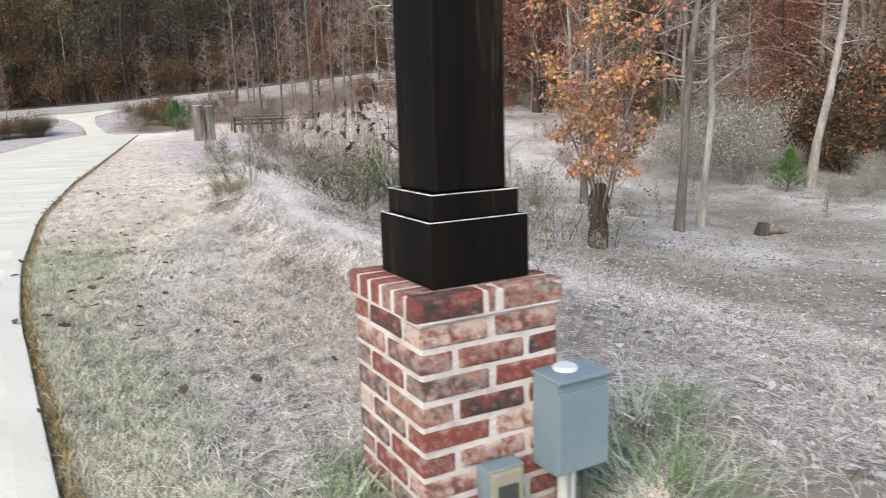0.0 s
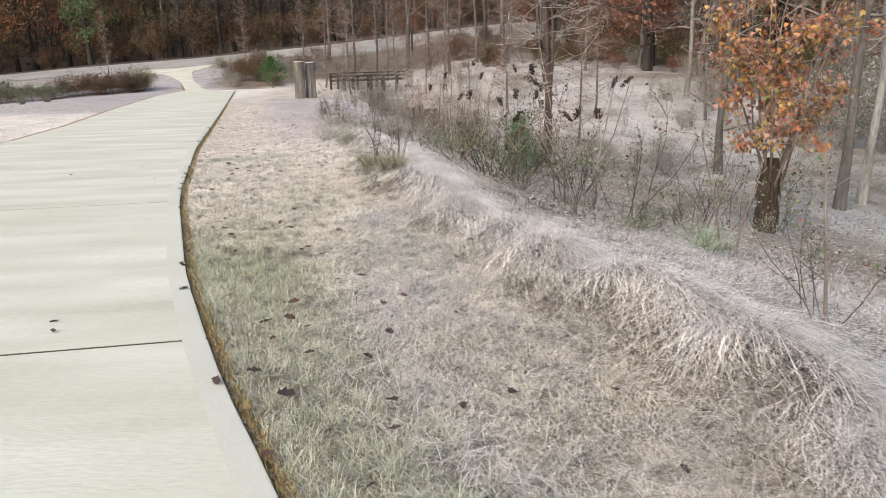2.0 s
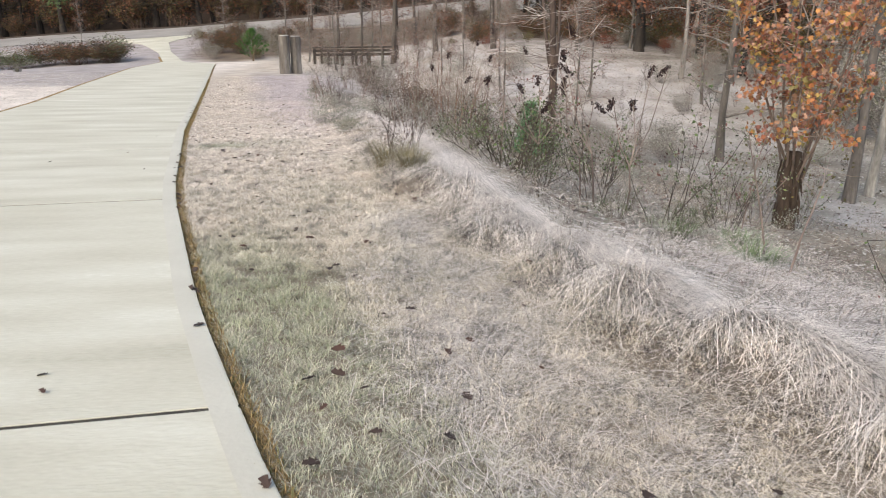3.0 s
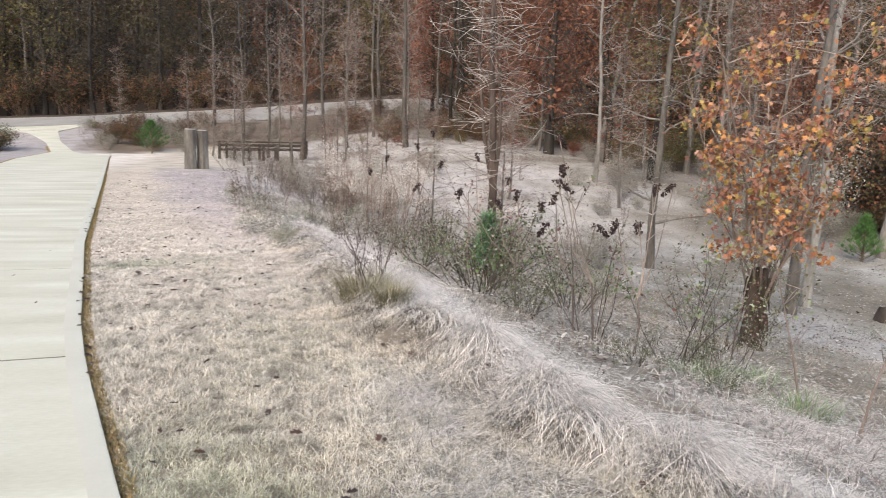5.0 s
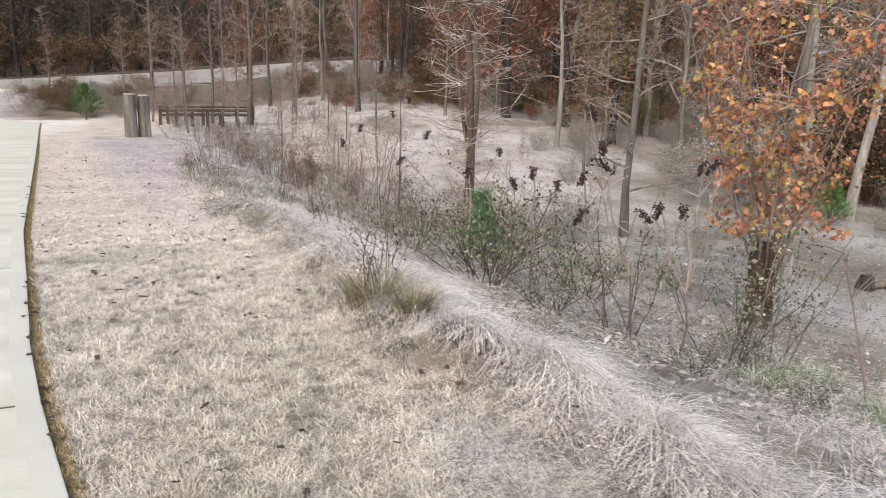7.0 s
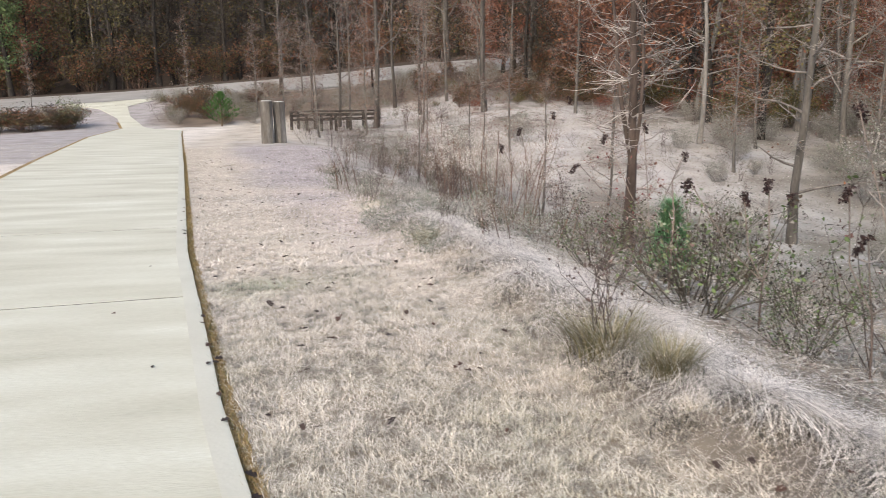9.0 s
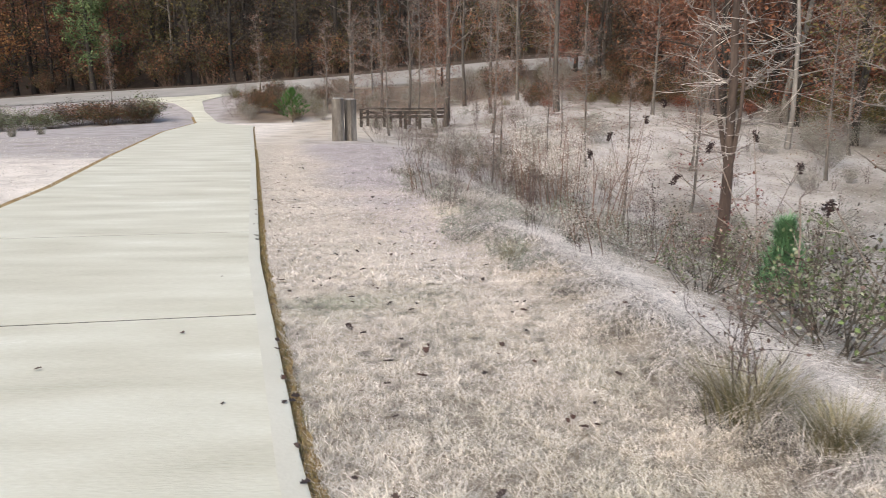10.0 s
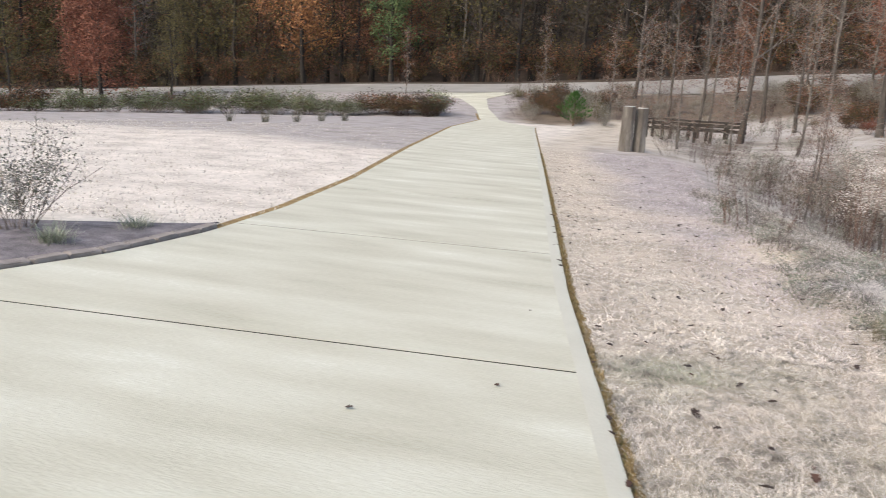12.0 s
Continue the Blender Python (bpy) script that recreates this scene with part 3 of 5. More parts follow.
# thin wood on the east bank
for q in range(70):
    for _ in range(30):
        x, y = rng.uniform(9, 58), rng.uniform(24, 60)
        if x > 8 + 0.12 * (60 - y) and abs(math.degrees(math.atan2(x + 2, y - 2)) - 30) < 24:
            break
    side = math.degrees(math.atan2(x + 2, y - 2)) > 33
    place(PROTO[rng.choice(["haze", "haze", "haze", "pale", "rust", "haze", "olive"] if side else ["brown", "rust", "rust", "olive", "rust", "brown", "haze"])][rng.integers(0, 2)], rng, x, y, rng.uniform(0.6, 1.05))
for x, y, kind, sc in ((4.8, 37.2, "bare", 0.75), (0.0, 38.9, "bare", 0.7), (4.3, 44.5, "pale", 0.8), (-5.1, 55, "bare", 0.7), (-1.6, 42, "bare", 0.45), (-3, 47, "bare", 0.5), (1.6, 46, "bare", 0.6), (2.4, 41, "bare", 0.5), (0.8, 52, "rust", 0.5), (8.6, 47, "pale", 0.85), (-2.6, 33, "haze", 0.3), (-0.6, 36, "haze", 0.33), (1.5, 34, "haze", 0.4), (-4.4, 42, "haze", 0.35), (-6, 47, "haze", 0.35), (-1.0, 45, "haze", 0.45), (3.4, 47, "haze", 0.5), (-3.5, 51, "haze", 0.4), (5.6, 41, "haze", 0.5), (7.5, 51, "haze", 0.6), (20, 40, "red", 0.8), (27, 37, "red", 0.9), (15, 47, "red", 0.8), (31, 44, "red", 1.0), (10, 55, "red", 0.9), (23, 50, "red", 1.0), (36, 38, "gold", 0.9), (4.4, 21, "haze", 0.28), (6, 25, "haze", 0.3), (9.5, 24, "haze", 0.35), (12, 27, "haze", 0.4), (3.2, 26, "haze", 0.3), (15, 25, "haze", 0.5), (18, 27, "haze", 0.6), (20, 23, "haze", 0.7), (8, 34, "haze", 0.5), (11.5, 37, "haze", 0.6), (16, 38, "haze", 0.7), (13, 44, "rust", 0.7), (10.5, 50, "bare", 0.9), (6, 54, "bare", 0.8), (0.5, 18.6, "haze", 0.18), (1.2, 21, "haze", 0.22), (0.1, 22.8, "haze", 0.22), (-0.4, 20.5, "haze", 0.16), (1.8, 18.0, "haze", 0.2)):
    place(PROTO[kind][-1], rng, x, y, sc)

# the deep wood behind, one mass of trunks and leaves
deep, rng = [], np.random.default_rng(4)
for q in range(520):
    x, y = rng.uniform(-140, 100), 86 + 40 * rng.random() ** 1.5
    if x > 40:
        y = rng.uniform(60, 100)
    z, h = float(land(x, y)), rng.uniform(14, 22)
    deep.append(tube(np.array([(x, y, z - 0.3), (x + rng.normal(0, 0.3), y, z + h * 0.5), (x + rng.normal(0, 0.8), y, z + h)]), (0.2, 0.14, 0.04), 5, DARK_BARK if rng.random() < 0.85 else GREY_BARK))
    m, per = 34, 14
    spray = np.stack([x + rng.normal(0, 2.0, m), y + rng.normal(0, 1.5, m), z + h * rng.uniform(0.03, 1.05, m)], 1)
    deep.append(clumps(rng, spray, per, 0.7, 0.4, ([BROWN, BROWN, OLIVE, RUST] if x < -2 else [PINK, OLIVE, RUST, BROWN])[rng.integers(0, 4)]))
tagged(put("far_woods", mesh_np("far_woods", *join(deep)), M_LEAF), "deep dark brown autumn wood behind the road", "woods", kind="stuff")

# ---- brick pillar with black timber column ----
PIL = Matrix.Rotation(radians(18.4), 4, "Z")


pillar = tagged(new("brick_pillar"), "square pillar of tumbled red brick with thick white mortar", "pillar")
pillar.matrix_basis = PIL @ Matrix.Translation((0.215, 0.215, -0.26))
SIDE, COURSE, BRICK, HEAD = 0.44, 0.072, 0.207, 0.0985
part("mortar_core", box((SIDE - 0.01, SIDE - 0.01, 0.67), (0, 0, 0.345), 0.003), M_MORTAR, pillar, "pale mortar showing in wide joints")


def brick_mesh(lx, ly, lz, seed):
    rng = random.Random(seed)
    bm = box((lx, ly, lz), (0, 0, 0), 0.005)
    for v in bm.verts:
        v.co += Vector((rng.uniform(-1, 1), rng.uniform(-1, 1), rng.uniform(-1, 1))) * 0.0022
    me = bpy.data.meshes.new("brick")
    bm.to_mesh(me)
    bm.free()
    me.materials.append(M_BRICK)
    return me


LONG = [brick_mesh(BRICK, HEAD, 0.057, s) for s in range(4)]
ROW = [brick_mesh(0.202, 0.063, 0.068, s + 10) for s in range(4)]
SMALL = [brick_mesh(0.03, 0.063, 0.068, s + 20) for s in range(2)]


def brick(me, x, y, z, turn=0.0):
    ob = new("brick", me)
    ob.parent = pillar
    ob.matrix_basis = pose(x, y, z, 0, 0, turn + random.uniform(-0.6, 0.6))


half = SIDE / 2
for course in range(9):
    z = 0.678 - COURSE * (course + 0.5)
    turn = 90 * (course % 2)
    for side in (-1, 1):
        off = side * (half - HEAD / 2)
        for k in (-1, 1):
            x, y = k * 0.1145, off
            brick(random.choice(LONG), *((x, y) if turn == 0 else (-y, x)), z, turn)
        x, y = off, 0.0
        brick(random.choice(LONG), *((x, y) if turn == 0 else (-y, x)), z, turn + 90)
part("cap_bed", box((0.456, 0.456, 0.07), (0, 0, 0.712), 0.004), M_MORTAR, pillar, "mortar bed of the pillar cap")
for r in range(6):
    y = -0.1975 + r * 0.079
    for me, x in ((ROW, -0.13), (SMALL, 0.003 if r % 2 else -0.003), (ROW, 0.13)):
        brick(random.choice(me), x, y, 0.717)

column = tagged(new("timber_column"), "black-stained square timber column with stepped base on brick pillar", "column")
column.matrix_basis = PIL @ Matrix.Translation((0.222, 0.212, 0.491))
base_block = part("base_block", box((0.317, 0.317, 0.178), (0, 0, 0.089), 0.006), M_BLACK, column)
base_trim = part("base_trim", box((0.276, 0.276, 0.07), (0, 0, 0.213), 0.004), M_BLACK, column)
part("shaft", box((0.228, 0.228, 2.2), (0, 0, 1.348), 0.008), M_BLACK, column)
for w, z, step in ((0.317, 0.178, base_block), (0.276, 0.248, base_trim)):
    for q in range(4):
        m = Matrix.Rotation(q * math.pi / 2, 4, "Z")
        bm = box((w - 0.004, 0.008, 0.003), (0, -w / 2 + 0.004, z + 0.001), 0.001)
        bm.transform(m)
        part("ledge_rim", bm, M_FROST, step, "frosted worn edge of the ledge")

breaker_box = tagged(new("electrical_box"), "grey-blue metal electrical box fixed to the brick pillar", "electrical box")
breaker_box.matrix_basis = PIL @ Matrix.Translation((0.43, -0.062, -0.045))
part("body", box((0.178, 0.112, 0.27), (0.004, 0, 0.135), 0.004, 2), M_BOX, breaker_box)
part("cover", box((0.173, 0.01, 0.235), (0.004, -0.06, 0.125), 0.003, 2), M_BOX, breaker_box, "grey-blue front cover")
top_flange = part("top_flange", box((0.185, 0.13, 0.012), (0.004, -0.005, 0.274), 0.003), M_BOX, breaker_box)
part("hub_cap", cyl(0.038, 0.034, 0.012, (-0.005, 0.01, 0.28), 20, 0.003), M_WHITE, top_flange, "pale round hub cap")
for dx, r, mat_c in ((-0.02, 0.017, M_PVC), (0.012, 0.012, M_PVC), (0.055, 0.008, M_DARK)):
    part("conduit", cyl(r, r, 0.36, (dx, 0.0, -0.36), 12), mat_c, breaker_box, "conduit running down into the ground")
timer = tagged(new("outlet_box"), "small beige weatherproof outlet box on the brick pillar", "outlet box")
timer.matrix_basis = PIL @ Matrix.Translation((0.215, -0.035, -0.155))
part("body", box((0.12, 0.06, 0.155), (0, 0, 0.0775), 0.008, 2), M_BOX, timer)
timer_cover = part("cover", box((0.105, 0.012, 0.14), (0, -0.034, 0.08), 0.01, 2), M_BEIGE, timer, "beige hinged cover")
part("window", box((0.066, 0.008, 0.075), (0, -0.04, 0.07), 0.006, 2), M_DARK, timer_cover, "dark window in the cover")

# ---- the orange tree on its shaggy stump-like bole ----
rng = np.random.default_rng(3)
bole = tube([(0, 0, -0.25), (0.0, 0, 0.05), (0.02, 0, 0.4), (0.05, 0.02, 0.8), (0.06, 0.02, 1.15)], (0.25, 0.17, 0.135, 0.15, 0.1), 10, (0.06, 0.042, 0.031))
stems, spots = [bole], []
for q in range(10):
    a = q * 2.4
    st = (0.05 + 0.1 * math.cos(a), 0.1 * math.sin(a), rng.uniform(0.5, 1.15))
    pts = limb(rng, st, a + rng.normal(0, 0.3), rng.uniform(0.98, 1.42), rng.uniform(2.0, 4.3), 7, 0.1, 0.06)
    stems.append(tube(pts, np.linspace(0.02, 0.006, 8), 5, (0.16, 0.12, 0.1)))
    for w in range(11):
        k = rng.integers(1, 8)
        tp = limb(rng, pts[k], rng.uniform(0, 6.28), rng.normal(0.35, 0.35), rng.uniform(0.35, 0.95), 4, 0.16, 0.0)
        stems.append(tube(tp, np.linspace(0.008, 0.003, 5), 3, (0.3, 0.24, 0.2)))
        spots += [tp[2], tp[3], tp[4]]
spots = np.array(spots)
spots = spots[(spots[:, 2] > 1.4) | (rng.random(len(spots)) < 0.15)]
ORANGE = [(0.34, 0.135, 0.055), (0.36, 0.17, 0.06), (0.28, 0.105, 0.06), (0.22, 0.09, 0.065), (0.36, 0.24, 0.08), (0.25, 0.115, 0.09), (0.36, 0.2, 0.13), (0.22, 0.18, 0.07), (0.3, 0.17, 0.13), (0.2, 0.1, 0.075), (0.32, 0.19, 0.14)]
crown = []
for q in range(3):
    # sprays of hanging leaves, each spray of one or two tones
    few = spots[rng.random(len(spots)) < 0.72]
    at = np.repeat(few, 5, axis=0) + rng.normal(0, 0.075, (5 * len(few), 3))
    tone = np.repeat(pick(rng, len(few), ORANGE), 5, axis=0) * rng.uniform(0.7, 1.25, (5 * len(few), 1))
    crown.append(leaves(at, rng.uniform(0.045, 0.09, len(at)), tone, rng, LOBED, hang=1.3))
low = rng.normal(0, 1, (160, 3)) * np.array((0.5, 0.4, 0.45)) + np.array((0.1, 0, 0.8))
low_leaves = leaves(low, rng.uniform(0.04, 0.07, 160), pick(rng, 160, OLIVE + [(0.2, 0.25, 0.1)]), rng)
otree = make_tree("orange_tree", "young tree with orange autumn leaves on a dark shaggy bole", stems, [*crown, low_leaves])
otree.matrix_basis = pose(4.47, 10.0, float(land(4.47, 10.0)) - 0.06)
strips = []
for q in range(90):
    a, z0 = rng.uniform(0, 6.28), rng.uniform(0.1, 1.1)
    r = 0.14
    strips.append(tube([(r * math.cos(a) + 0.03, r * math.sin(a), z0), (r * 1.15 * math.cos(a) + 0.03, r * 1.15 * math.sin(a), z0 - 0.1), (r * 1.25 * math.cos(a) + 0.03, r * 1.25 * math.sin(a), z0 - rng.uniform(0.15, 0.3))], (0.014, 0.012, 0.003), 3, (0.052, 0.035, 0.026)))
put("shaggy_bark", mesh_np("shaggy_bark", *join(strips)), M_BARK, otree, "peeling shaggy dark bark")

# ---- bare frosted tree at the swale's edge ----
rng = np.random.default_rng(8)
bones = [tube([(0, 0, -0.2), (0, 0, 0.1), (0.03, 0, 0.7), (0.05, 0.02, 1.35)], (0.15, 0.105, 0.085, 0.072), 9, (0.075, 0.052, 0.045))]
tips = []
for a, ll, el, r0, z0 in ((0.3, 5.8, 1.54, 0.073, 1.34), (2.8, 4.6, 1.42, 0.042, 1.3), (5.2, 4.0, 1.36, 0.036, 1.15)):
    st = limb(rng, (0.05, 0.02, z0), a, el, ll, 9, 0.05, 0.03)
    bones.append(tube(st, np.linspace(r0, 0.008, 10), 8, (0.085, 0.062, 0.054)))
    for b in range(32):
        k = rng.integers(1, 10)
        tw = limb(rng, st[k], rng.uniform(0, 6.28), rng.normal(0.15, 0.25), rng.uniform(0.4, 1.3), 5, 0.16, -0.02)
        bones.append(tube(tw, np.linspace(0.008, 0.004, 6), 4, (0.24, 0.2, 0.185)))
        for c in range(5):
            sp = limb(rng, tw[rng.integers(1, 6)], rng.uniform(0, 6.28), rng.normal(0.1, 0.35), rng.uniform(0.25, 0.6), 3, 0.15, 0)
            bones.append(tube(sp, np.linspace(0.005, 0.003, 4), 3, (0.42, 0.38, 0.36)))
            tips.append(sp[2])
for b in range(26):
    z = rng.uniform(0.2, 1.4)
    tw = limb(rng, (0.04, 0, z), rng.uniform(0, 6.28), rng.normal(0.3, 0.3), rng.uniform(0.3, 0.8), 4, 0.15, 0)
    bones.append(tube(tw, np.linspace(0.008, 0.004, 5), 3, (0.3, 0.24, 0.22)))
    tips += [tw[2], tw[3], tw[4]]
tips = np.array(tips)
frosted_tree = make_tree("frosted_tree", "forked bare tree with white frosted twigs", bones, [clumps(rng, tips[tips[:, 2] < 1.6], 2, 0.06, 0.06, [(0.2, 0.06, 0.06), (0.14, 0.06, 0.05), (0.3, 0.2, 0.18)], hang=0.6)])
frosted_tree.matrix_basis = pose(2.08, 14.3, float(land(2.08, 14.3)))

# ---- slender trunks beyond the swale ----
def slender(name, label, x, y, h, r, lean, bark, seed, first=0.35, branches=14):
    rng = np.random.default_rng(seed)
    b, s = skeleton_tree(rng, h, r, lean, first * 0.5, branches * 2, 1.3, 0.35, 6, 0.6, bark, HAZE_TWIG, sub=2, sides=9, wob=0.18)
    ob = make_tree(name, label, b, [clumps(rng, s[::4], 1, 0.1, 0.07, PINK + RUST)])
    ob.matrix_basis = pose(x, y, float(land(x, y)) - 0.05)


slender("slender_tree", "slender straight grey tree with frosted twigs beyond the swale", 7.1, 17.5, 11, 0.08, (0.01, 0), (0.1, 0.088, 0.08), 31, 0.2)
slender("slender_tree", "leaning grey-brown trunk standing beside a white one", 7.7, 13.3, 12, 0.085, (0.06, 0.02), (0.105, 0.092, 0.084), 32, 0.5)
slender("white_trunk_tree", "slim tree with white mottled bark beyond the swale", 8.6, 14.0, 12, 0.075, (0.07, 0.02), (0.24, 0.225, 0.21), 33, 0.5)
slender("leaning_birch", "leaning tree with pale smooth bark at the bank", 14.6, 18.4, 13, 0.125, (0.14, 0.02), (0.24, 0.215, 0.2), 34, 0.5)
slender("bent_tree", "pale crooked tree leaning over the clearing", 13.0, 33, 11, 0.13, (0.2, 0), (0.2, 0.18, 0.165), 35, 0.5)
slender("slender_tree", "thin grey tree on the far side of the clearing", 18, 34, 12, 0.12, (0.1, 0), (0.15, 0.132, 0.122), 36, 0.4)
slender("slender_tree", "thin grey tree on the far side of the clearing", 15.5, 30, 12, 0.09, (0.05, 0), (0.13, 0.115, 0.105), 37, 0.4)
slender("slender_tree", "thin grey tree on the far side of the clearing", 10.2, 27.5, 11, 0.07, (0.0, 0), (0.19, 0.172, 0.16), 38, 0.4)


# ---- shrubs and weeds ----
def shrub(name, label, seed, stems, h, spread, bark, leaf_cols, per, lsize, lspread=0.05, category="shrub", group="", twigs=4, hang=0.0, up=1.1, r0=0.008):
    """A many-stemmed shrub at the origin."""
    rng = np.random.default_rng(seed)
    bones, spots = [], []
    for q in range(stems):
        a = rng.uniform(0, 6.28)
        st = (spread * 0.25 * math.cos(a) * rng.random(), spread * 0.25 * math.sin(a) * rng.random(), -0.03)
        pts = limb(rng, st, a, min(1.5, up + rng.normal(0, 0.2)), h * rng.uniform(0.6, 1.15), 5, 0.12, 0.02)
        bones.append(tube(pts, np.linspace(r0, r0 * 0.4, 6), 4, bark))
        spots += [pts[4], pts[5]]
        for w in range(twigs):
            tp = limb(rng, pts[rng.integers(2, 6)], rng.uniform(0, 6.28), rng.normal(0.7, 0.4), h * rng.uniform(0.12, 0.4), 3, 0.18, 0.02)
            bones.append(tube(tp, np.linspace(r0 * 0.5, r0 * 0.25, 4), 3, bark))
            spots += [tp[1], tp[2], tp[3]]
    ob = tagged(new(name), label, category, group)
    tagged(put("stemwork", mesh_np("stemwork", *join(bones)), M_BARK, ob), kind="stuff")
    if per:
        tagged(put("foliage", mesh_np("foliage", *clumps(rng, np.array(spots), per, lspread, lsize, leaf_cols, hang)), M_LEAF, ob), kind="stuff")
    return ob


def set_at(ob, x, y, turn=0.0, sc=1.0, lift=0.0):
    ob.matrix_basis = pose(x, y, float(land(x, y)) + lift, 0, 0, turn) @ Matrix.Scale(sc, 4)
    return ob


GREY_LEAF = [(0.22, 0.2, 0.18), (0.16, 0.15, 0.125), (0.3, 0.28, 0.26), (0.13, 0.14, 0.1)]
GREEN = [(0.07, 0.1, 0.038), (0.105, 0.145, 0.055), (0.14, 0.165, 0.085), (0.22, 0.24, 0.165)]
WHITEFLUFF = [(0.56, 0.51, 0.48), (0.44, 0.38, 0.35), (0.66, 0.61, 0.59)]
# olive tangle on the slope under the sumacs
tangle = shrub("green_shrub", "low tangled shrub with dull green frosted leaves on the slope", 41, 20, 0.9, 1.0, (0.09, 0.075, 0.06), GREEN + GREEN + GREY_LEAF + BROWN, 3, 0.04, 0.055, group="shrubs of the slope")
set_at(tangle, 0.15, 8.4, 0, 0.9)
for x, y, tn, sc in ((0.55, 9.3, 80, 1.0), (1.3, 8.7, 200, 0.8), (-0.1, 9.9, 30, 0.7), (1.1, 10.8, 130, 0.7), (0.35, 7.5, 300, 0.55), (0.7, 6.2, 20, 0.33), (1.0, 5.6, 110, 0.3), (1.5, 6.6, 250, 0.36), (2.1, 7.5, 60, 0.4)):
    copy_thing(tangle, pose(x, y, float(land(x, y)), 0, 0, tn) @ Matrix.Scale(sc, 4))
stalks = shrub("leafless_shrub", "open leafless shrub of thin dark stems with a few green leaves", 42, 6, 1.2, 0.8, (0.07, 0.055, 0.048), GREEN + GREY_LEAF + [(0.16, 0.08, 0.07), (0.09, 0.05, 0.045)], 2, 0.042, 0.04, r0=0.0055, group="shrubs of the slope", twigs=5)
set_at(stalks, 1.3, 6.7, 0, 0.9)
for x, y, tn, sc in ((0.9, 7.3, 140, 1.0), (2.1, 7.1, 60, 0.8), (3.6, 9.2, 90, 0.9), (4.9, 10.4, 10, 0.8), (3.9, 10.5, 220, 1.0), (1.05, 2.8, 180, 0.6), (2.6, 8.0, 40, 0.8)):
    copy_thing(stalks, pose(x, y, float(land(x, y)), 0, 0, tn) @ Matrix.Scale(sc, 4))
twiggy = shrub("twiggy_shrub", "small bare twiggy shrub with dried leaves on the grass bank", 43, 6, 0.62, 0.6, (0.11, 0.085, 0.075), [(0.1, 0.065, 0.055), (0.16, 0.11, 0.1)], 1, 0.024, 0.015, group="twiggy shrubs", twigs=5, up=1.25, r0=0.0045)
set_at(twiggy, -1.12, 7.0, 0, 1.0)
for x, y, tn, sc in ((-0.95, 7.5, 100, 0.8), (-2.2, 16.2, 200, 1.0), (-1.9, 13.2, 60, 0.8), (-1.2, 11.6, 20, 0.9)):
    copy_thing(twiggy, pose(x, y, float(land(x, y)), 0, 0, tn) @ Matrix.Scale(sc, 4))


def weed(name, label, seed, n, h, cols, group):
    """Upright weed stems with frosted plumes."""
    rng = np.random.default_rng(seed)
    bones, tops = [], []
    for q in range(n):
        a, rr = rng.uniform(0, 6.28), 0.7 * math.sqrt(rng.random())
        st = (rr * math.cos(a), rr * math.sin(a), -0.05)
        pts = limb(rng, st, a, rng.uniform(1.2, 1.5), h * rng.uniform(0.7, 1.1), 5, 0.05, 0.0)
        bones.append(tube(pts, np.linspace(0.008, 0.004, 6), 4, (0.16, 0.1, 0.08)))
        for w in range(5):
            tp = limb(rng, pts[rng.integers(3, 6)], rng.uniform(0, 6.28), rng.uniform(0.4, 1.2), h * 0.22, 3, 0.15, 0)
            bones.append(tube(tp, (0.003, 0.003, 0.002, 0.002), 3, (0.26, 0.19, 0.16)))
            tops += [tp[2], tp[3]]
    ob = tagged(new(name), label, "weed", group)
    tagged(put("stemwork", mesh_np("stemwork", *join(bones)), M_BARK, ob), kind="stuff")
    tagged(put("plume", mesh_np("plume", *clumps(rng, np.array(tops), 24, 0.05, 0.02, cols)), M_LEAF, ob, "frost-white seed plumes"), kind="stuff")
    return ob


plume = weed("goldenrod_clump", "clump of dead brown weeds with frost-white seed plumes", 51, 12, 1.35, WHITEFLUFF, "frosted weed clumps")
set_at(plume, 0.15, 15.4, 0, 1.05)
for x, y, tn, sc in ((0.7, 15.9, 200, 0.85), (-0.25, 16.4, 100, 0.95), (0.5, 17.0, 300, 0.85)):
    copy_thing(plume, pose(x, y, float(land(x, y)), 0, 0, tn) @ Matrix.Scale(sc, 4))
lowweed = weed("low_weed_clump", "low frosted weeds with pale flat seed heads on the bank", 52, 7, 0.6, GREY_LEAF + BROWN + [(0.42, 0.37, 0.34)], "low frosted weeds")
set_at(lowweed, -0.55, 11.0, 0, 0.9)
rng = np.random.default_rng(53)
for q in range(8):
    y = rng.uniform(11.5, 22)
    x = float(np.interp(y, RIDGE_Y, RIDGE_X)) + rng.uniform(-0.2, 3.0)
    copy_thing(lowweed, pose(x, y, float(land(x, y)), 0, 0, rng.uniform(0, 360)) @ Matrix.Scale(rng.uniform(0.7, 1.2), 4))
FROSTED = [(0.34, 0.3, 0.28), (0.24, 0.2, 0.185), (0.46, 0.42, 0.4), (0.2, 0.13, 0.11)]
brush = shrub("brush_thicket", "open thicket of thin grey-brown frosted stems along the bank", 59, 12, 1.1, 1.2, (0.13, 0.1, 0.088), FROSTED + BROWN + BROWN, 2, 0.024, 0.03, group="bank thickets", twigs=6, up=1.2, r0=0.0045)
dark_brush = shrub("brush_thicket", "thicket of dark reddish bare stems with few leaves", 65, 9, 1.3, 0.9, (0.09, 0.06, 0.052), PINK + BROWN + RUST[:2], 3, 0.028, 0.035, group="bank thickets", twigs=4, up=1.3, r0=0.005)
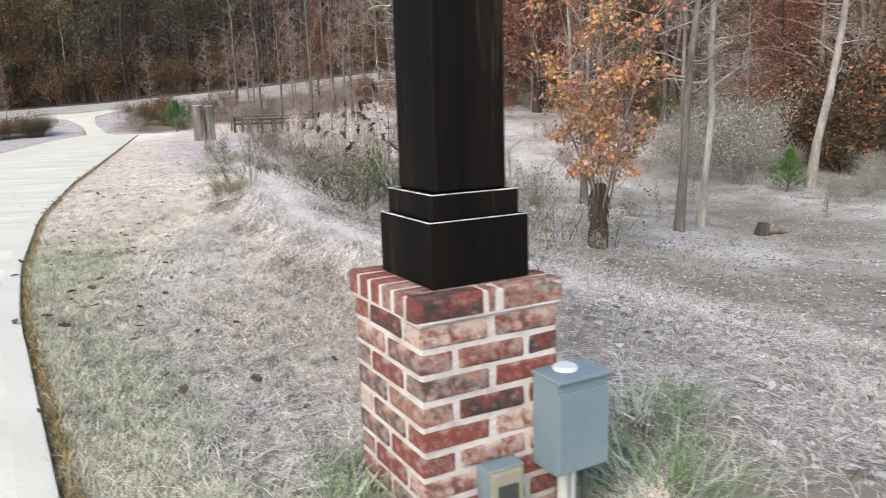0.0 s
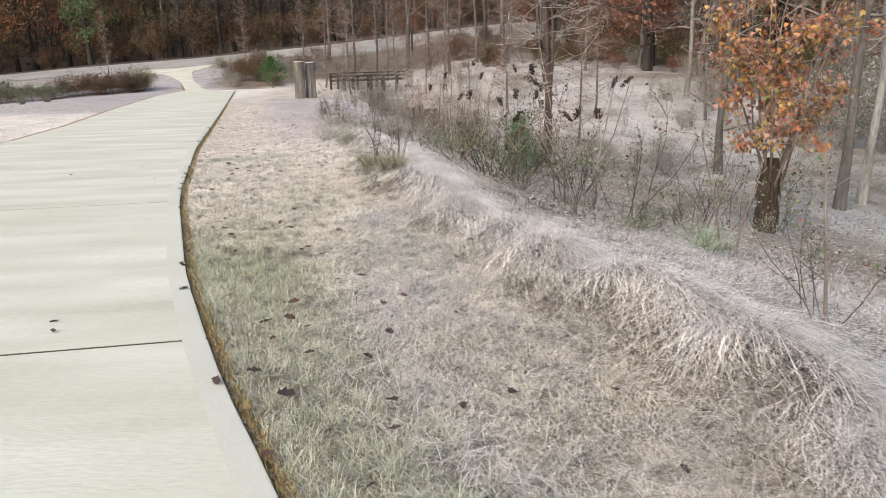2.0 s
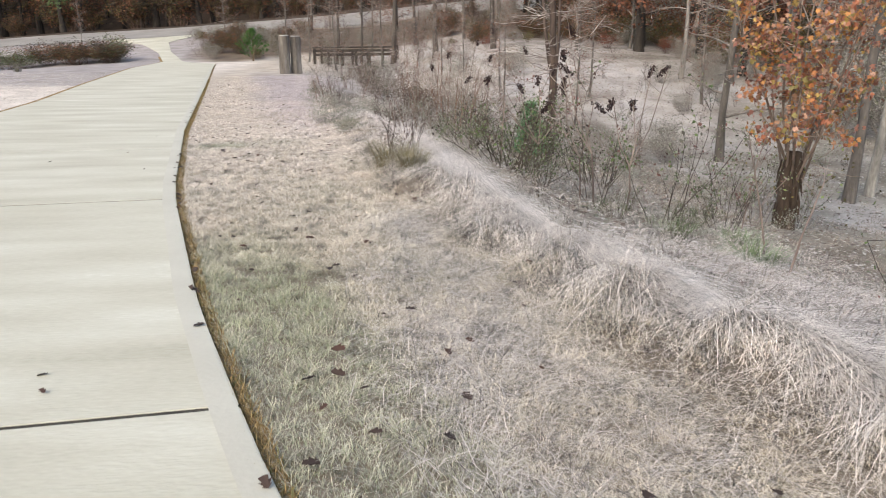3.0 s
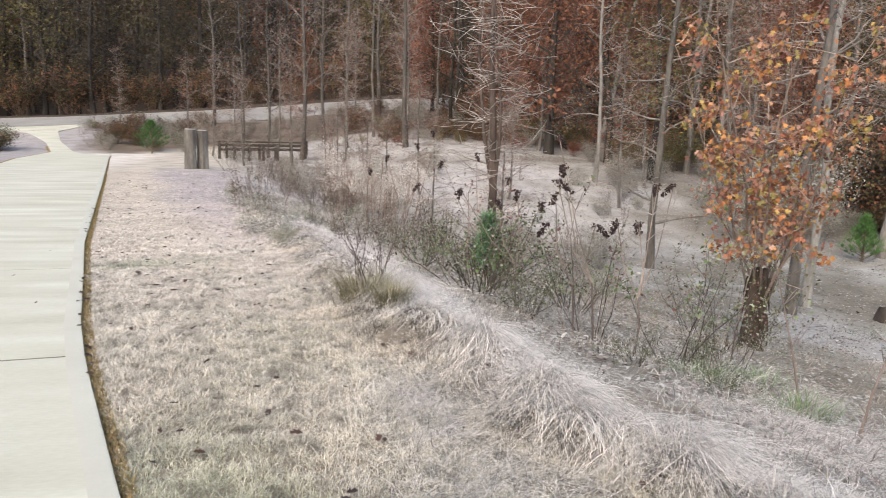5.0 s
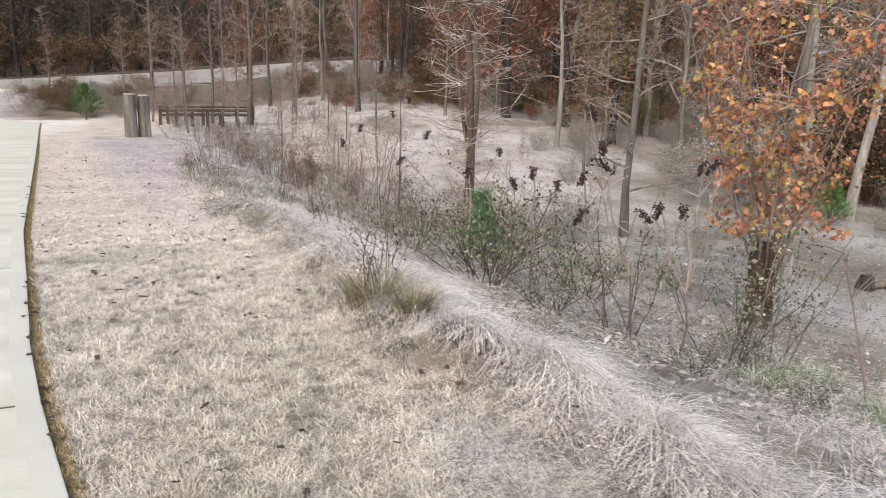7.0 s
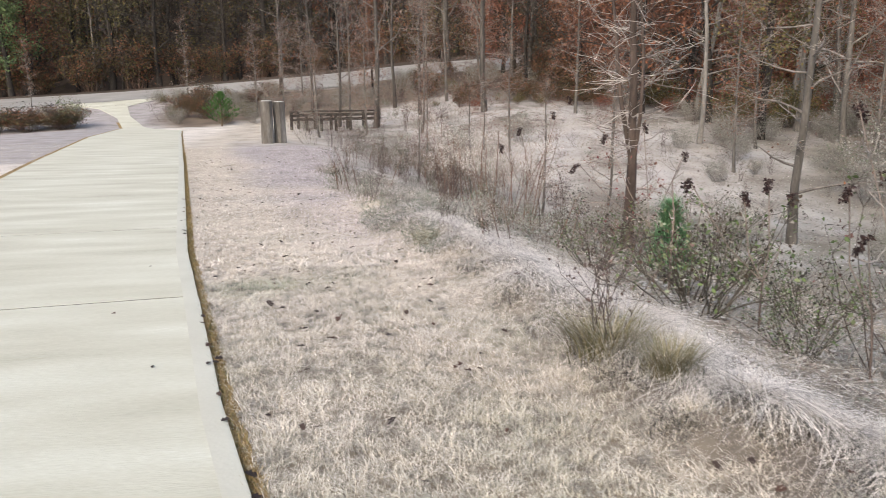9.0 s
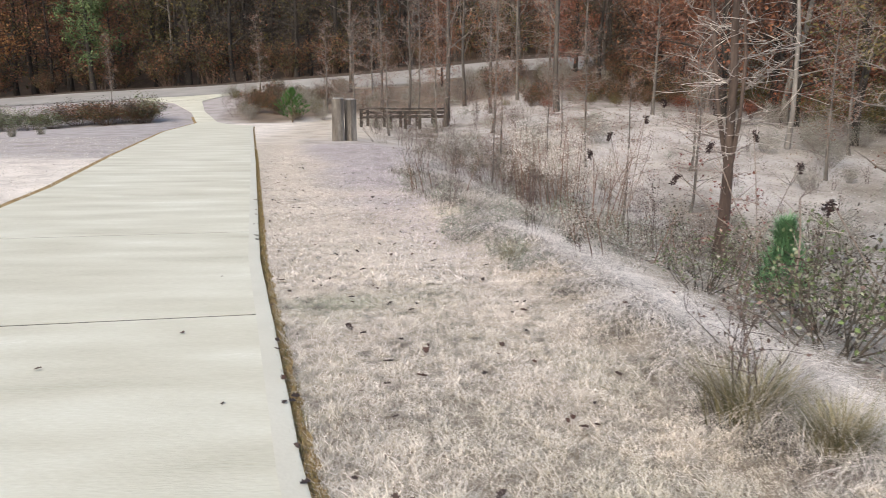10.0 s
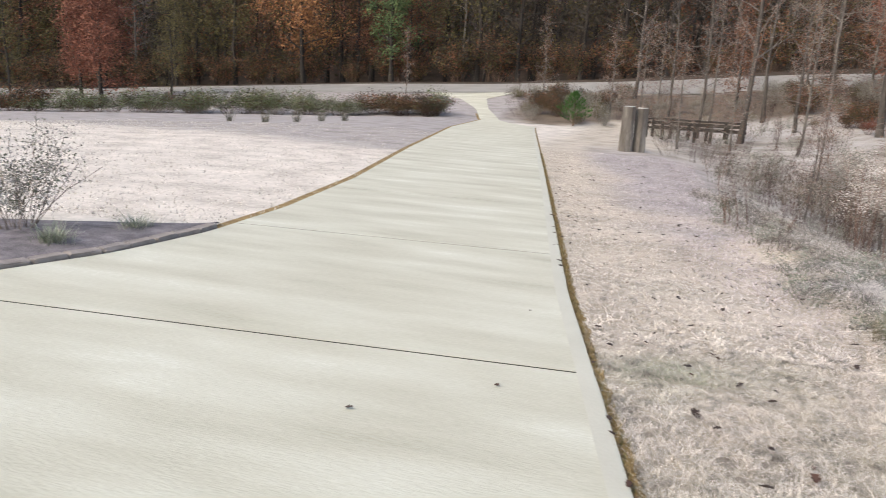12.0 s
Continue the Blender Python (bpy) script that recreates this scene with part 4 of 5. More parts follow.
green_brush = shrub("brush_thicket", "low grey-green frosted leafy brush on the bank", 66, 16, 0.55, 1.1, (0.18, 0.16, 0.14), [(0.2, 0.22, 0.17), (0.3, 0.31, 0.27), (0.13, 0.15, 0.1), (0.4, 0.39, 0.36)], 2, 0.035, 0.05, group="bank thickets", twigs=4, up=0.9, r0=0.004)
set_at(brush, -0.4, 18.5, 0, 0.8)
set_at(dark_brush, 0.6, 13.0, 0, 0.7)
set_at(green_brush, -0.6, 13.4, 0, 0.8)
for x, y, tn, sc in ((-1.75, 10.3, 40, 0.6), (-1.6, 9.7, 130, 0.45), (-1.95, 11.1, 220, 0.65), (-1.9, 12.2, 300, 0.6), (-2.1, 13.4, 10, 0.7), (-1.5, 11.6, 80, 0.7), (-2.3, 15.0, 180, 0.7), (-1.2, 12.6, 260, 0.7)):
    copy_thing(green_brush, pose(x, y, float(land(x, y)), 0, 0, tn) @ Matrix.Scale(sc, 4))
rng = np.random.default_rng(60)
for q in range(84):
    y = 11.0 + 18 * rng.random()
    x = float(np.interp(y, RIDGE_Y, RIDGE_X)) + 0.6 + 0.03 * y + rng.uniform(0, 1) ** 1.3 * (3.2 + 0.1 * y)
    src = (brush, green_brush, brush, dark_brush)[q % 4]
    if math.hypot(x - 0.3, y - 14.2) < 1.1:
        continue
    copy_thing(src, pose(x, y, float(land(x, y)), 0, 0, rng.uniform(0, 360)) @ Matrix.Scale(rng.uniform(0.4, 0.85), 4))
for q in range(34):
    y = rng.uniform(16, 31)
    x = float(np.interp(y, RIDGE_Y, RIDGE_X)) + rng.uniform(0.4, 3.4)
    copy_thing((dark_brush, brush, dark_brush)[q % 3], pose(x, y, float(land(x, y)), 0, 0, rng.uniform(0, 360)) @ Matrix.Scale(rng.uniform(0.6, 1.05), 4))
for q in range(46):
    y = rng.uniform(31, 47)
    x = float(np.interp(y, RIDGE_Y, RIDGE_X)) + rng.uniform(0.2, 7)
    src = (brush, dark_brush, green_brush)[q % 3]
    copy_thing(src, pose(x, y, float(land(x, y)), 0, 0, rng.uniform(0, 360)) @ Matrix.Scale(rng.uniform(0.8, 1.5), 4))
for q in range(60):
    x, y = rng.uniform(4, 20), rng.uniform(9, 34)
    src = (green_brush, brush, green_brush, dark_brush)[q % 4]
    copy_thing(src, pose(x, y, float(land(x, y)), 0, 0, rng.uniform(0, 360)) @ Matrix.Scale(rng.uniform(0.35, 0.9), 4))
greyshrub = shrub("grey_shrub", "rounded grey frosted shrub on the swale's bank", 54, 40, 1.4, 1.4, (0.25, 0.22, 0.2), GREY_LEAF + [(0.33, 0.31, 0.29)], 7, 0.045, 0.1, group="bank shrubs")
set_at(greyshrub, 13.2, 19.6, 0, 1.3)
for x, y, tn, sc in ((11.9, 20.5, 90, 1.1), (14.4, 21.2, 20, 1.3), (0.9, 24, 100, 0.5), (2.2, 29, 50, 0.5), (1.2, 20.4, 10, 0.5), (-1.0, 23, 120, 0.45)):
    copy_thing(greyshrub, pose(x, y, float(land(x, y)), 0, 0, tn) @ Matrix.Scale(sc, 4))
rustshrub = shrub("russet_shrub", "dense russet-brown brush at the wood's edge", 55, 36, 1.7, 1.6, (0.14, 0.09, 0.07), [RUST[0], RUST[2]] + BROWN + OLIVE[:2], 8, 0.085, 0.13, group="russet brush")
set_at(rustshrub, 17.5, 20.4, 0, 1.5)
olive_brush = shrub("olive_shrub", "dull olive and ochre brush on the far bank", 67, 26, 1.4, 1.5, (0.13, 0.1, 0.08), OLIVE + OLIVE + [(0.13, 0.13, 0.06), (0.2, 0.12, 0.05)], 8, 0.065, 0.12, group="far bank brush")
set_at(olive_brush, 13.5, 31, 0, 0.9)
red_brush = shrub("red_shrub", "rust-red leafy brush on the far bank", 68, 24, 1.6, 1.5, (0.12, 0.08, 0.07), [(0.2, 0.055, 0.035), (0.15, 0.05, 0.04), (0.26, 0.09, 0.045), (0.12, 0.07, 0.05)], 8, 0.065, 0.12, group="far bank brush")
set_at(red_brush, 15.5, 33, 0, 1.0)
rng = np.random.default_rng(69)
for q in range(64):
    y = rng.uniform(26, 62)
    x = 11 + 0.1 * (60 - y) + 26 * rng.random() ** 1.3
    copy_thing((olive_brush, red_brush, red_brush, olive_brush)[q % 4], pose(x, y, float(land(x, y)), 0, 0, rng.uniform(0, 360)) @ Matrix.Diagonal((1.4, 1.2, rng.uniform(0.7, 1.3), 1)) @ Matrix.Scale(rng.uniform(0.5, 1.15), 4))
rng = np.random.default_rng(56)
for q in range(70):
    if q < 34:
        x, y = -95 + q * 3.4 + rng.uniform(-1, 1), rng.uniform(66.8, 69)
    elif q < 40:
        x, y = rng.uniform(17, 23), rng.uniform(19, 25)
    else:
        x, y = rng.uniform(12, 45), rng.uniform(28, 58)
    copy_thing(rustshrub if q < 40 or q % 3 == 0 else greyshrub, pose(x, y, float(land(x, y)), 0, 0, rng.uniform(0, 360)) @ Matrix.Scale(rng.uniform(0.6, 1.4), 4))
rng = np.random.default_rng(70)
for q in range(150):
    y = rng.uniform(15, 50)
    x = rng.uniform(3, 28)
    if math.degrees(math.atan2(x + 2.4, y - 3.5)) < 26 and y < 40 and rng.random() < 0.75:
        continue
    src = (greyshrub, rustshrub, olive_brush, greyshrub, red_brush, dark_brush)[q % 6]
    if y < 33 and src in (rustshrub, red_brush, olive_brush):
        src = dark_brush if x < 12 else greyshrub
    copy_thing(src, pose(x, y, float(land(x, y)), 0, 0, rng.uniform(0, 360)) @ Matrix.Scale(rng.uniform(0.22, 0.55) * (2 if src is dark_brush else 1), 4))
for q in range(56):
    x, y = rng.uniform(3, 20), rng.uniform(38, 55)
    copy_thing((greyshrub, rustshrub, olive_brush, rustshrub)[q % 4], pose(x, y, float(land(x, y)), 0, 0, rng.uniform(0, 360)) @ Matrix.Scale(rng.uniform(0.25, 0.42) * (1 if x < 11 else 1.8), 4))
hedge = shrub("hedge_shrub", "low dark green and brown hedge shrub at the lawn's far edge", 57, 30, 1.3, 1.5, (0.14, 0.11, 0.09), GREEN + GREEN + BROWN + OLIVE + [(0.2, 0.17, 0.15)], 7, 0.07, 0.13, group="hedge shrubs")
set_at(hedge, -15.2, 44.5, 0, 0.9)
rng = np.random.default_rng(58)
for q in range(44):
    x = -15.4 - q * 0.85
    y = 44.5 - 0.1 * q + rng.uniform(-0.8, 0.8)
    src = hedge if rng.random() < 0.85 else rustshrub
    copy_thing(src, pose(x, y, float(land(x, y)), 0, 0, rng.uniform(0, 360)) @ Matrix.Diagonal((1.5, 1.3, rng.uniform(0.6, 1.2), 1)) @ Matrix.Scale(0.55 if src is rustshrub else 0.85, 4))
for q in range(64):
    x, y = rng.uniform(-13, -5.5), rng.uniform(44.8, 55)
    if x < edge_r(y) + 1.2:
        continue
    copy_thing((olive_brush if q % 8 else rustshrub, dark_brush, greyshrub, brush)[q % 4], pose(x, y, float(land(x, y)), 0, 0, rng.uniform(0, 360)) @ Matrix.Scale((0.38, 1.3, 0.45, 1.2)[q % 4] * rng.uniform(0.8, 1.2), 4))
for q in range(60):
    x, y = rng.uniform(-6, 9), rng.uniform(47, 54.5)
    copy_thing((dark_brush, greyshrub, brush)[q % 3], pose(x, y, float(land(x, y)), 0, 0, rng.uniform(0, 360)) @ Matrix.Scale(0.45 if q % 3 == 1 else rng.uniform(0.9, 1.5), 4))


# ---- young pines ----
def young_pine(label, seed, h, w, cols):
    rng = np.random.default_rng(seed)
    trunk = tube([(0, 0, -0.05), (0.01, 0, h * 0.5), (0, 0.01, h)], (0.03 * h, 0.018 * h, 0.004), 6, (0.14, 0.1, 0.07))
    bones, at, q = [trunk], [], []
    for b in range(64):
        k = (b + 0.5) / 64
        pts = limb(rng, (0, 0, h * (0.04 + 0.92 * k)), b * 2.4, 0.35 + 0.5 * k, w * (1.02 - k) + 0.06 * h, 3, 0.06, 0.05)
        bones.append(tube(pts, (0.008, 0.006, 0.004, 0.003), 3, (0.12, 0.1, 0.06)))
        for z in range(5):
            at.append(pts[1] + (pts[3] - pts[1]) * rng.random())
    at = np.repeat(np.array(at), 9, axis=0)
    n = len(at)
    root = at + rng.normal(0, 0.012, at.shape)
    col = pick(rng, n, cols)
    need = blades(root, rng.uniform(0.07, 0.13, n) * (0.6 + 0.5 * h), rng.uniform(0, 6.28, n), rng.uniform(0.4, 1.6, n), rng.uniform(-0.2, 0.3, n), np.full(n, 0.009 * (0.6 + h)), 1, col, col * 1.3)
    return make_tree("young_pine", label, bones, [need], crown="needles")


set_at(young_pine("small bushy green pine beside the driveway's end", 61, 1.6, 1.15, [(0.05, 0.12, 0.03), (0.08, 0.16, 0.045), (0.035, 0.08, 0.022)]), -7.6, 44, 0, 1.05)
set_at(young_pine("blue-green pine seedling among frosted weeds", 62, 0.75, 0.24, [(0.1, 0.2, 0.1), (0.14, 0.25, 0.13), (0.08, 0.16, 0.08)]), 0.83, 10.3, 0, 1.0)
set_at(young_pine("small green pine below the leaning pale tree", 63, 1.2, 0.6, [(0.07, 0.15, 0.04), (0.1, 0.18, 0.06)]), 13.6, 18.0, 0, 1.0)

# ---- sumac stalks with dark seed heads ----
def sumac(label, base, heads, seed):
    rng = np.random.default_rng(seed)
    bx, by = base
    bz = float(land(bx, by))
    ob = tagged(new("sumac"), label, "shrub", "sumac stalks")
    ob.matrix_basis = pose(bx, by, bz)
    fork = np.array((0.12 * (heads[0][0] - bx), 0.12 * (heads[0][1] - by), 0.35 * (heads[0][2] - bz)))
    bones = [tube([(0, 0, -0.05), fork * 0.5 + rng.normal(0, 0.01, 3), fork], (0.009, 0.008, 0.007), 6, (0.12, 0.09, 0.08))]
    for hx, hy, hz in heads:
        end = np.array((hx - bx, hy - by, hz - bz))
        mid = fork * 0.55 + end * 0.45 + np.array((0, 0, -0.06)) + rng.normal(0, 0.02, 3)
        bones.append(tube([fork, mid, end + np.array((0, 0, 0.04))], (0.006, 0.005, 0.004), 5, (0.25, 0.2, 0.175)))
        for w in range(3):
            tp = limb(rng, mid * 0.4 + end * 0.6, rng.uniform(0, 6.28), 0.6, rng.uniform(0.1, 0.3), 3, 0.2, 0)
            bones.append(tube(tp, (0.004, 0.004, 0.003, 0.003), 3, (0.36, 0.32, 0.3)))
        n = 120
        k = rng.random(n)
        at = end + np.stack([rng.normal(0, 0.017, n) * (1 - 0.5 * k), rng.normal(0, 0.017, n) * (1 - 0.5 * k), 0.04 - 0.1 * k], 1) + np.outer(k, (rng.normal(0, 0.04), 0.0, 0.0))
        put("seed_head", mesh_np("seed_head", *leaves(at, rng.uniform(0.014, 0.03, n), pick(rng, n, [(0.02, 0.011, 0.011), (0.035, 0.018, 0.018), (0.05, 0.025, 0.024)]), rng, hang=0.7)), M_LEAF, ob, "shrivelled dark drooping seed head")
    put("stalk", mesh_np("stalk", *join(bones)), M_BARK, ob)


SUM = "bare sumac stalk with dark drooping seed heads on the slope"
sumac(SUM, (0.75, 7.0), [(0.37, 6.9, 1.02), (0.55, 7.45, 1.24), (0.33, 6.9, 0.9)], 1)
sumac(SUM, (0.7, 7.3), [(0.54, 7.44, 0.76), (0.26, 6.9, 0.57), (0.67, 6.9, 0.55)], 2)
sumac(SUM, (0.95, 6.7), [(1.24, 6.99, 0.87), (1.42, 7.05, 0.87), (1.04, 6.9, 0.57), (0.85, 6.9, 0.58)], 3)
sumac(SUM, (0.45, 8.1), [(0.42, 8.07, 0.74), (0.2, 8.0, 0.66), (-0.1, 8.2, 0.74), (0.75, 8.3, 0.6)], 4)
sumac(SUM, (0.9, 10.8), [(0.4, 11.0, 0.9), (1.3, 11.0, 0.7), (0.9, 11.2, 1.0), (0.1, 11.0, 0.6)], 5)
sumac(SUM, (0.3, 13.0), [(0.0, 13.0, 0.9), (0.5, 13.2, 1.1), (-0.3, 12.8, 0.7), (0.8, 13.4, 1.3)], 6)

def sapling(x, y, h, lean, seed):
    rng = np.random.default_rng(seed)
    pts = limb(rng, (0, 0, -0.05), lean, 1.45, h, 7, 0.04, 0.01)
    bones = [tube(pts, np.linspace(0.011, 0.004, 8), 5, (0.22, 0.17, 0.15))]
    for q in range(9):
        tp = limb(rng, pts[rng.integers(2, 8)], rng.uniform(0, 6.28), 0.8, h * rng.uniform(0.1, 0.3), 3, 0.12, 0.02)
        bones.append(tube(tp, (0.004, 0.0035, 0.003, 0.002), 3, (0.27, 0.22, 0.2)))
    make_tree("sapling", "single thin bare sapling rising from frosted grass", bones, None, group="saplings").matrix_basis = pose(x, y, float(land(x, y)))


sapling(1.02, 2.76, 0.95, 1.0, 1)
sapling(2.02, 6.1, 1.15, 2.0, 2)
sapling(1.7, 5.2, 0.8, 0.3, 3)
sapling(2.9, 8.2, 1.2, 0.0, 4)
sapling(0.2, 9.0, 1.0, 1.0, 5)

# ---- weathered post pair, rail fence ----
def log_post(x, y, h, r, label, seed):
    rng = np.random.default_rng(seed)
    ob = tagged(new("timber_post"), label, "post", "pair of posts")
    ob.matrix_basis = pose(x, y, float(land(x, y)), 0, 0, rng.uniform(0, 90))
    bm = bmesh.new()
    rings, sides = 9, 20
    vs = []
    for a in range(rings):
        z = -0.1 + (h + 0.1) * a / (rings - 1)
        for b in range(sides):
            t = 2 * math.pi * b / sides
            rr = r * (1.0 + 0.22 * noise.noise((2 * math.cos(t), 2 * math.sin(t), z * 0.9 + seed * 5)) + 0.1 * (1 - a / rings) + 0.05 * math.sin(t * 7 + seed))
            vs.append(bm.verts.new((rr * math.cos(t), rr * math.sin(t), z)))
    for a in range(rings - 1):
        for b in range(sides):
            c = (b + 1) % sides
            bm.faces.new((vs[a * sides + b], vs[a * sides + c], vs[(a + 1) * sides + c], vs[(a + 1) * sides + b]))
    bm.faces.new(vs[-sides:])
    part("log", bm, M_WOOD, ob)
    part("top", cyl(r * 0.92, r * 0.82, 0.03, (0, 0, h - 0.004), 14, 0.006), M_FROST, ob, "frosted sawn top")


log_post(-4.2, 27.7, 1.3, 0.185, "thick weathered grey timber post with frosted top", 1)
log_post(-3.83, 27.92, 1.27, 0.18, "thick weathered grey timber post with frosted top", 2)


def rail_fence(p0, p1, n):
    ob = tagged(new("rail_fence"), "low dark wooden post-and-rail fence beside the swale", "fence")
    d = Vector((p1[0] - p0[0], p1[1] - p0[1], 0))
    ang = math.degrees(math.atan2(d.y, d.x))
    ob.matrix_basis = pose(p0[0], p0[1], 0.06, 0, 0, ang)
    for q in range(n):
        k = q / (n - 1)
        z = float(land(p0[0] + d.x * k, p0[1] + d.y * k))
        part("post", box((0.12, 0.12, 0.85), (d.length * k, 0, z + 0.27), 0.01), M_FENCE, ob)
    tilt = math.atan2(p1[2] - p0[2], d.length)
    for z, hgt, dep in ((0.66, 0.05, 0.2), (0.5, 0.1, 0.05), (0.3, 0.1, 0.05)):
        bm = box((d.length + 0.15, dep, hgt), (d.length / 2, -0.07 if dep < 0.1 else 0, 0), 0.006)
        bm.transform(Matrix.Translation((0, 0, z + p0[2])) @ Matrix.Rotation(-tilt, 4, "Y"))
        part("rail", bm, M_FENCE, ob, "frosted top rail" if dep > 0.1 else "")


rail_fence((-3.85, 38.3, 0.03), (0.15, 39.3, 0.03), 7)
rail_fence((-3.6, 40.0, 0.03), (0.3, 41.0, 0.03), 6)

# ---- stump, mounds of the clearing ----
stump = tagged(new("stump"), "small dark broken stump on the leaf-strewn ground", "stump")
stump.matrix_basis = pose(9.5, 12.95, float(land(9.5, 12.95)))
st = [tube([(0, 0, -0.1), (0, 0, 0.08), (0.03, 0, 0.24)], (0.2, 0.16, 0.12), 9, (0.05, 0.04, 0.035)), tube([(0.1, -0.05, 0.06), (0.3, -0.08, 0.08), (0.5, -0.1, 0.02)], (0.08, 0.07, 0.05), 6, (0.12, 0.1, 0.08))]
put("wood", mesh_np("wood", *join(st)), M_BARK, stump)
top = cyl(0.115, 0.09, 0.03, (0.03, 0, 0.22), 9)
part("top", top, M_FENCE, stump, "dark broken top")

# ---- planting bed on the far side of the driveway ----
bed_y = np.linspace(5.5, 11.1, 40)
bl = edge_l(bed_y)
inner = np.stack([bl - 0.12, bed_y], 1)
outer = np.stack([bl - np.interp(bed_y, (5.5, 9, 10.6, 11.1), (4, 1.9, 0.55, 0.14)), bed_y + np.interp(bed_y, (5.5, 9, 11.1), (3, 1.2, 0.2))], 1)
cols = 8
bv, nb = [], len(bed_y)
for q in range(cols + 1):
    k = q / cols
    xy = inner * (1 - k) + outer * k
    bv.append(np.concatenate([xy, (land(xy[:, 0], xy[:, 1]) + 0.02 + 0.03 * math.sin(k * math.pi))[:, None]], 1))
bv = np.concatenate(bv)
k = (np.arange(cols)[:, None] * nb + np.arange(nb - 1)[None]).ravel()
tagged(put("mulch_bed", mesh_np("mulch_bed", bv, np.concatenate([np.stack([k, k + 1, k + nb + 1], 1), np.stack([k, k + nb + 1, k + nb], 1)])), M_MULCH), "planting bed of grey bark mulch beside the driveway", "flower bed", kind="structure")
edging = tagged(new("bed_edging"), "row of low rough stones edging the mulch bed", "edging")
rng = random.Random(5)
y = 5.6
stone_mesh = []
for q in range(4):
    bm = box((0.12, 0.27, 0.09), (0, 0, 0), 0.02, 2)
    for v in bm.verts:
        v.co += Vector((rng.uniform(-1, 1), rng.uniform(-1, 1), rng.uniform(-1, 1))) * 0.008
    me = bpy.data.meshes.new("stone")
    bm.to_mesh(me)
    bm.free()
    me.materials.append(M_STONE)
    stone_mesh.append(me)
while y < 11.0:
    x0, x1 = float(edge_l(y)), float(edge_l(y + 0.26))
    ob = new("stone", rng.choice(stone_mesh))
    ob.parent = edging
    ob.matrix_basis = pose((x0 + x1) / 2 - 0.08, y + 0.13, -0.01, 0, 0, -math.degrees(math.atan2(x1 - x0, 0.26)) + rng.uniform(-4, 4))
    y += 0.28 / math.hypot(1, (x1 - x0) / 0.26)
crape = shrub("leggy_shrub", "leggy grey-leaved shrub standing in the mulch bed", 71, 24, 1.0, 0.7, (0.2, 0.16, 0.14), GREY_LEAF + [(0.36, 0.33, 0.31)], 8, 0.03, 0.05, r0=0.006, up=1.32)
set_at(crape, -8.6, 10.0, 0, 0.85)


def tuft(label, seed, n, h, cols, group="", spread=0.06, flop=0.0):
    rng = np.random.default_rng(seed)
    root = np.concatenate([rng.normal(0, spread, (n, 2)), np.zeros((n, 1)) - 0.01], 1)
    az = np.arctan2(root[:, 1], root[:, 0]) + rng.normal(0, 0.6, n)
    c = pick(rng, n, cols)
    v = blades(root, rng.uniform(0.6, 1.2, n) * h, az, rng.uniform(0.3, 0.9, n) + flop, rng.uniform(0, 0.45, n) + flop, np.full(n, 0.008 - 0.004 * flop), 3, c * 0.7, c * 1.2)
    return tagged(put("grass_tuft", mesh_np("grass_tuft", *v), M_BLADE), label, "grass tuft", group)


t1 = tuft("small grey-green ornamental grass tuft in the mulch", 72, 160, 0.22, [(0.2, 0.24, 0.16), (0.3, 0.32, 0.25), (0.36, 0.36, 0.3)], "bed tufts")
set_at(t1, -7.85, 10.6, 0, 1.0)
copy_thing(t1, pose(-8.0, 9.75, -0.01, 0, 0, 90))
copy_thing(t1, pose(-9.2, 9.6, -0.01, 0, 0, 200))
t3 = tuft("olive-brown clump of long dead grass on the bank", 74, 600, 0.42, [(0.2, 0.17, 0.1), (0.27, 0.23, 0.15), (0.14, 0.13, 0.07), (0.4, 0.36, 0.3)], "bank clumps", 0.1, 0.05)
set_at(t3, -1.16, 6.9, 0, 0.75)
for x, y, tn, sc in ((-1.02, 6.5, 70, 0.7), (-1.62, 10.2, 150, 0.6)):
    copy_thing(t3, pose(x, y, float(land(x, y)), 0, 0, tn) @ Matrix.Scale(sc, 4))
t4 = tuft("fresh green grass tuft among frosted grass", 75, 220, 0.2, [(0.13, 0.18, 0.08), (0.2, 0.25, 0.14), (0.36, 0.38, 0.3)], "green tufts", 0.1, 0.3)
set_at(t4, 0.95, 0.75, 0, 1.0)
for x, y, tn, sc in ((0.75, 0.15, 50, 1.2), (1.2, 1.0, 20, 0.9), (-0.25, 0.15, 100, 0.8), (1.6, 5.6, 60, 1.2), (2.0, 6.6, 90, 1.2), (1.2, 6.2, 10, 1.0)):
    copy_thing(t4, pose(x, y, float(land(x, y)), 0, 0, tn) @ Matrix.Scale(sc, 4))
t5 = tuft("dark green weedy grass at the pillar's foot", 76, 420, 0.24, [(0.07, 0.1, 0.045), (0.11, 0.14, 0.07), (0.2, 0.21, 0.14), (0.3, 0.28, 0.22)], "pillar weeds", 0.13, 0.35)
set_at(t5, 0.62, 0.42, 0, 0.6)
for x, y, tn, sc in ((0.5, 0.85, 140, 0.7), (-0.12, 0.42, 10, 0.8), (-0.3, 0.5, 100, 0.7)):
    copy_thing(t5, pose(x, y, float(land(x, y)), 0, 0, tn) @ Matrix.Scale(sc, 4))
t2 = tuft("dark grass tuft on the frosted lawn", 73, 120, 0.55, [(0.12, 0.12, 0.09), (0.2, 0.18, 0.14)], "lawn tufts")
set_at(t2, -17.7, 30.6)
